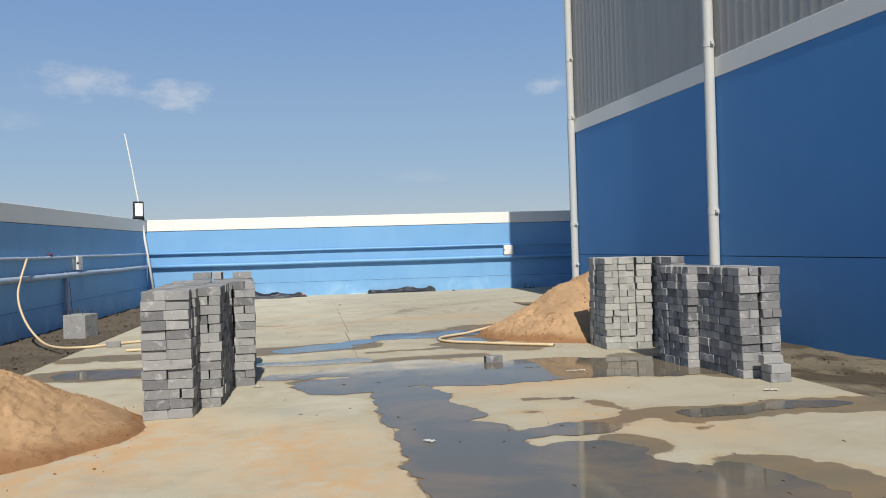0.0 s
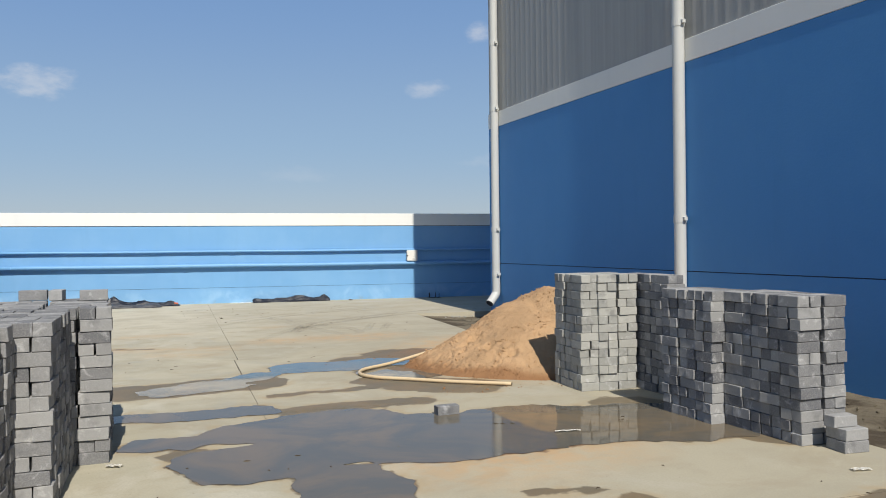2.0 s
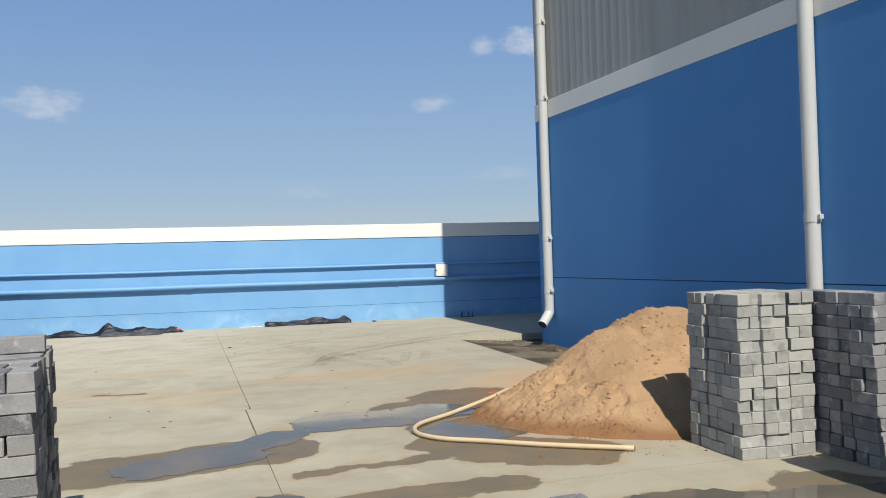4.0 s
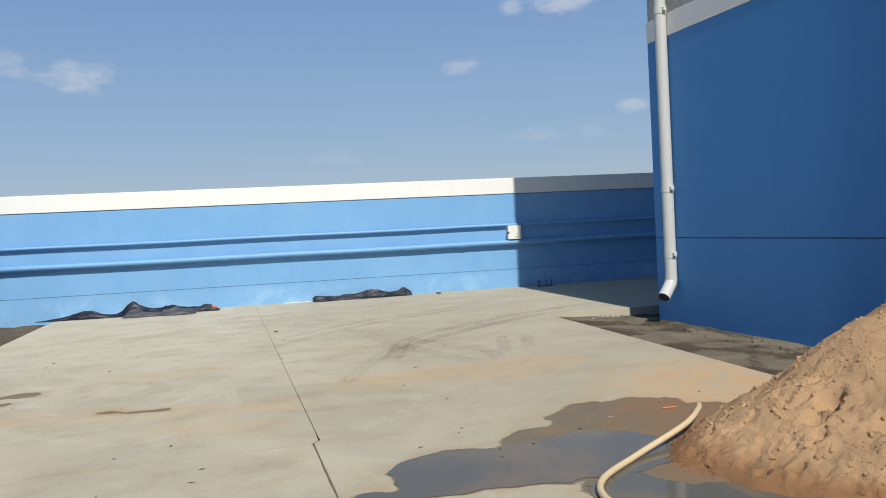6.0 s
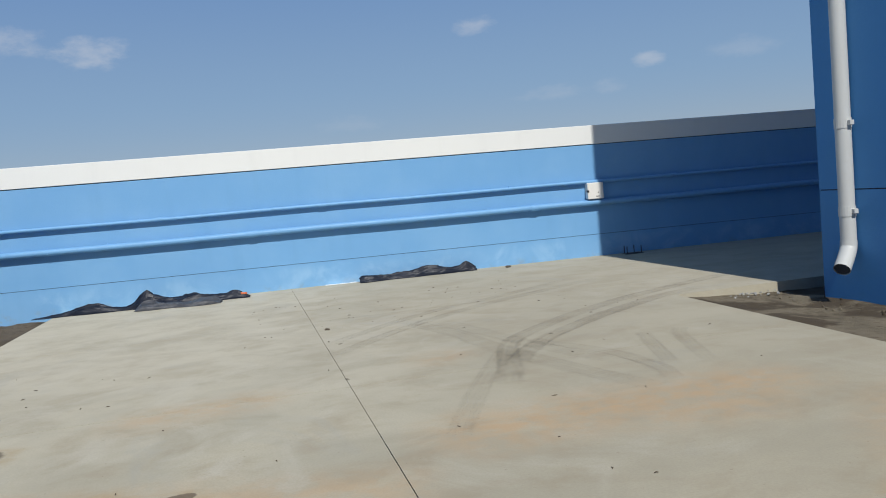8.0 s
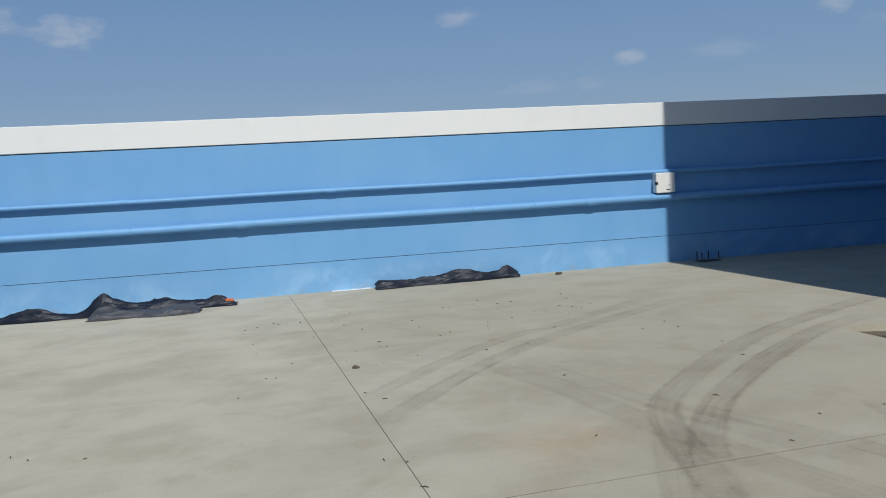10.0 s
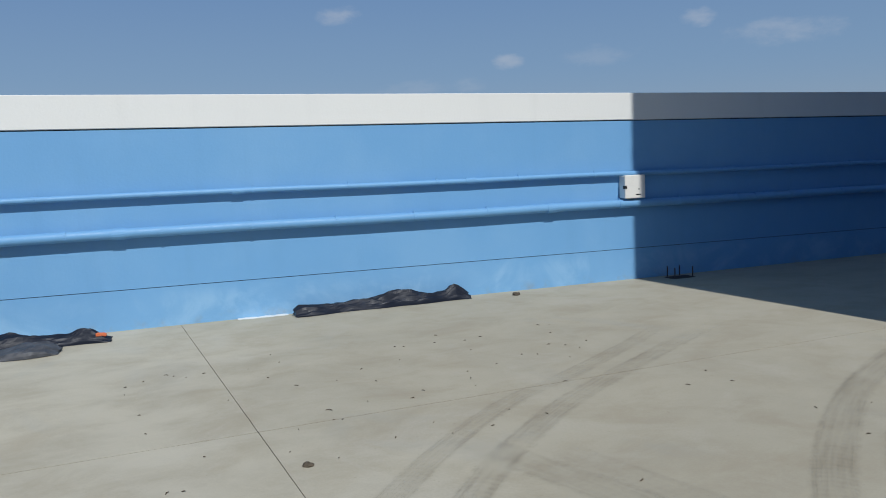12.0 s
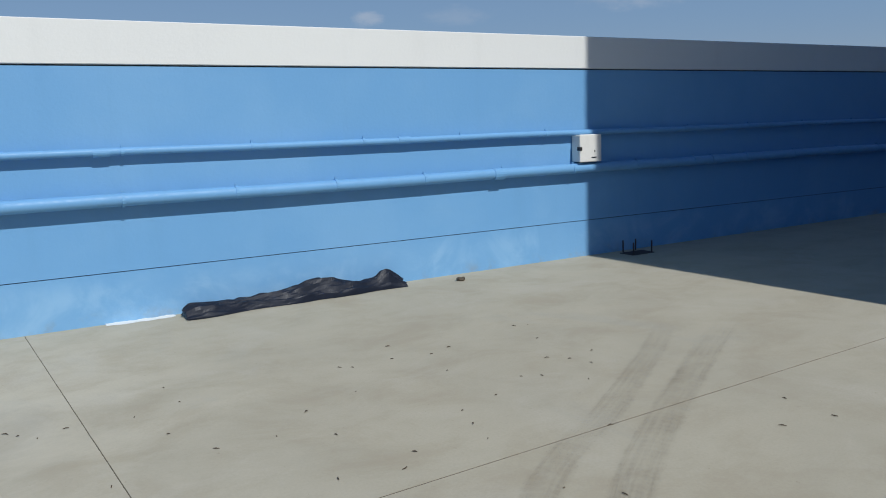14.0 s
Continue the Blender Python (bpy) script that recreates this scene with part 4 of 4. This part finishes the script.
hump = lambda t, c, w: math.exp(-((t - c) / w) ** 2)
edge_fade = lambda t: min(1.0, 10 * t + 0.12, max(0.0, 9 * (1 - t)) + 0.25)
plastic_sheet(pose(2.80, 25.30, 0, 0, 0, SKEW), 1.95, lambda t: ((0.085 + 0.045 * hump(t, 0.62, 0.18) + 0.055 * hump(t, 0.93, 0.06)) * min(1.0, 9 * t + 0.75, 7 * (1 - t) + 0.45), 0.12), 1.3, "crumpled black plastic sheet rolled up on the concrete")
plastic_sheet(pose(-2.15, 25.52, 0, 0, 0, -6.5), 3.2, lambda t: ((0.03 + 0.10 * hump(t, 0.26, 0.09) + 0.16 * hump(t, 0.52, 0.06) + 0.10 * hump(t, 0.72, 0.16) + 0.10 * hump(t, 0.95, 0.05)) * edge_fade(t), 0.11 + 0.10 * hump(t, 0.60, 0.20)), 4.1, "crumpled black plastic sheet spread along the blue wall",
              (1.55, -0.30, 1.25, lambda t: ((0.05 + 0.06 * hump(t, 0.15, 0.2) + 0.05 * hump(t, 0.85, 0.15)) * edge_fade(t), 0.15 + 0.06 * hump(t, 0.75, 0.25))))
scrap = tagged(part("plastic_scrap", box(-0.05, 0.05, -0.012, 0.012, 0, 0.008, 0.003), orange_plastic), "small orange-red wrapper on the damp concrete", "scrap")
scrap.matrix_world = pose(3.74, 14.43, 0.001, 0, 0, -12)
for at, turn in (((0.93, 25.12, 0.05), 20),):
    scrap = tagged(part("plastic_scrap", box(-0.05, 0.05, -0.03, 0.03, 0, 0.035, 0.008), orange_plastic), "small orange plastic scrap caught in the black sheet", "scrap")
    scrap.matrix_world = pose(*at, 0, 8, turn)

# ---- scattered small things ----


def lump(name, m, size, seed, mat, label, category):
    rng, bm = random.Random(seed), bmesh.new()
    for _ in range(4):
        s = rng.uniform(0.5, 1.0)
        made = bmesh.ops.create_icosphere(bm, subdivisions=2, radius=size * s, matrix=pose(rng.uniform(-1, 1) * size * 1.2, rng.uniform(-0.5, 0.5) * size, size * 0.4, 0, 0, 0))
        for v in made["verts"]:
            v.co.z *= 0.7
            v.co += Vector((fbm(v.co.x, v.co.y, 30, 2, seed), fbm(v.co.y, v.co.z, 30, 2, seed), 0)) * size * 0.4
            v.co.z = max(v.co.z, 0)
    ob = tagged(part(name, bm, mat), label, category)
    ob.matrix_world = m
    return ob


lump("clod", pose(5.23, 24.92, 0, 0, 0, -6), 0.042, 3, soil, "dark broken clod of mortar by the blue wall", "rubble")
lump("clod", pose(1.63, 20.93, 0, 0, 0, 20), 0.022, 5, soil, "small dark clod on the concrete joint", "rubble")


def scrap_piece(m, w, l, label):
    bm = bmesh.new()
    rows = [[bm.verts.new((w * (i / 3 - 0.5), l * (j / 6 - 0.5), 0.004 + 0.008 * abs(math.sin(i + j * 1.1)))) for j in range(7)] for i in range(4)]
    for a, b in zip(rows, rows[1:]):
        for j in range(6):
            bm.faces.new((a[j], b[j], b[j + 1], a[j + 1]))
    bmesh.ops.solidify(bm, geom=bm.faces[:], thickness=0.002)
    ob = tagged(part("paper_scrap", bm, scrap_white), label, "litter", "white scraps on the ground")
    ob.matrix_world = m


scrap_piece(pose(3.17, 9.66, 0.006, 0, 0, 80), 0.03, 0.2, "narrow white plastic strip lying in the puddle")
scrap_piece(pose(1.19, 7.22, 0.006, 0, 0, 40), 0.05, 0.08, "small white scrap of paper in the puddle")
scrap_piece(pose(4.32, 8.05, 0.004, 0, 0, 75), 0.05, 0.12, "small white scrap of paper on dry concrete")
scrap_piece(pose(0.0, 9.95, 0.006, 0, 0, 70), 0.06, 0.1, "small pale scrap of plastic on wet concrete")


def litter(name, area, count, size, seed, mat, label, kind_word):
    """Twigs and leaf bits too many to count."""
    rng, bm = random.Random(seed), bmesh.new()
    for _ in range(count):
        x, y, a, s = rng.uniform(*area[:2]), rng.uniform(*area[2:]), rng.uniform(0, 6.3), size * rng.uniform(0.4, 1.5)
        d = Vector((math.cos(a), math.sin(a), 0)) * s
        p = Vector((x, y, 0.004))
        tube([p - d, p + Vector((0, 0, 0.002)) + d.cross(Vector((0, 0, rng.uniform(-0.4, 0.4)))), p + d], [0.0015, 0.003, 0.0015], 5, bm)
    return tagged(part(name, bm, mat), label, kind_word, kind="stuff")


litter("twig_litter", (0.9, 4.6, 20.9, 23.6), 65, 0.012, 1, leaf_dark, "thin dry twigs and leaf bits on the concrete", "twigs")
litter("twig_litter", (-1.6, 5.0, 13.5, 20.5), 60, 0.014, 2, leaf_dark, "thin dry twigs scattered over the concrete", "twigs")
litter("twig_litter", (0.2, 4.0, 5.2, 10.5), 45, 0.016, 3, leaf_dark, "dark bits of leaf floating in the puddle", "leaves")


def rubble(name, area, count, size, seed, z, mat, label):
    rng, bm = random.Random(seed), bmesh.new()
    for _ in range(count):
        s = size * rng.uniform(0.3, 1.3)
        made = bmesh.ops.create_icosphere(bm, subdivisions=1, radius=s, matrix=pose(rng.uniform(*area[:2]), rng.uniform(*area[2:]), z + s * 0.3, rng.uniform(0, 360), rng.uniform(0, 360), 0))
        for v in made["verts"]:
            v.co += Vector([rng.uniform(-0.35, 0.35) * s for _ in range(3)])
    return tagged(part(name, bm, mat), label, "rubble", kind="stuff")


rubble("rubble", (5.6, 6.8, 12.0, 20.1), 420, 0.013, 1, -0.112, gravel_soil, "small stones and mortar crumbs on the soil strip")
rubble("rubble", (5.0, 6.7, 5.5, 12.0), 240, 0.013, 2, -0.112, gravel_soil, "small stones on the soil strip by the wall")
rubble("rubble", (-4.2, -2.6, 9.0, 24.5), 420, 0.022, 3, -0.085, soil, "dark clods of soil along the yard wall")
rubble("rubble", (5.3, 6.7, 19.85, 20.25), 60, 0.016, 4, -0.09, pale_paver, "broken concrete crumbs along the slab edge")


def mortar(at, length, turn, seed):
    """Spilt white plaster along the foot of the wall."""
    bm, rows = bmesh.new(), []
    for i in range(31):
        t = i / 30
        w = 0.022 * (1 - (2 * t - 1) ** 4) * (1 + fbm(t * 6, 0.0, 1.0, 3, seed)) + 0.006
        h = 0.004 * (1 + fbm(t * 8, 4.0, 1.0, 3, seed))
        rows.append([bm.verts.new((t * length, y, z)) for y, z in ((0.06, 0.0), (0.06, h * 1.3), (0.03, h), (-w, 0.001))])
    for a, b in zip(rows, rows[1:]):
        for j in range(3):
            bm.faces.new((a[j], a[j + 1], b[j + 1], b[j]))
    ob = tagged(part("mortar_smear", bm, white_band), "white plaster smear along the foot of the wall", "mortar")
    ob.matrix_world = pose(*at, 0, 0, turn)


mortar((2.25, 25.432, 0.0), 0.52, SKEW, 1.0)
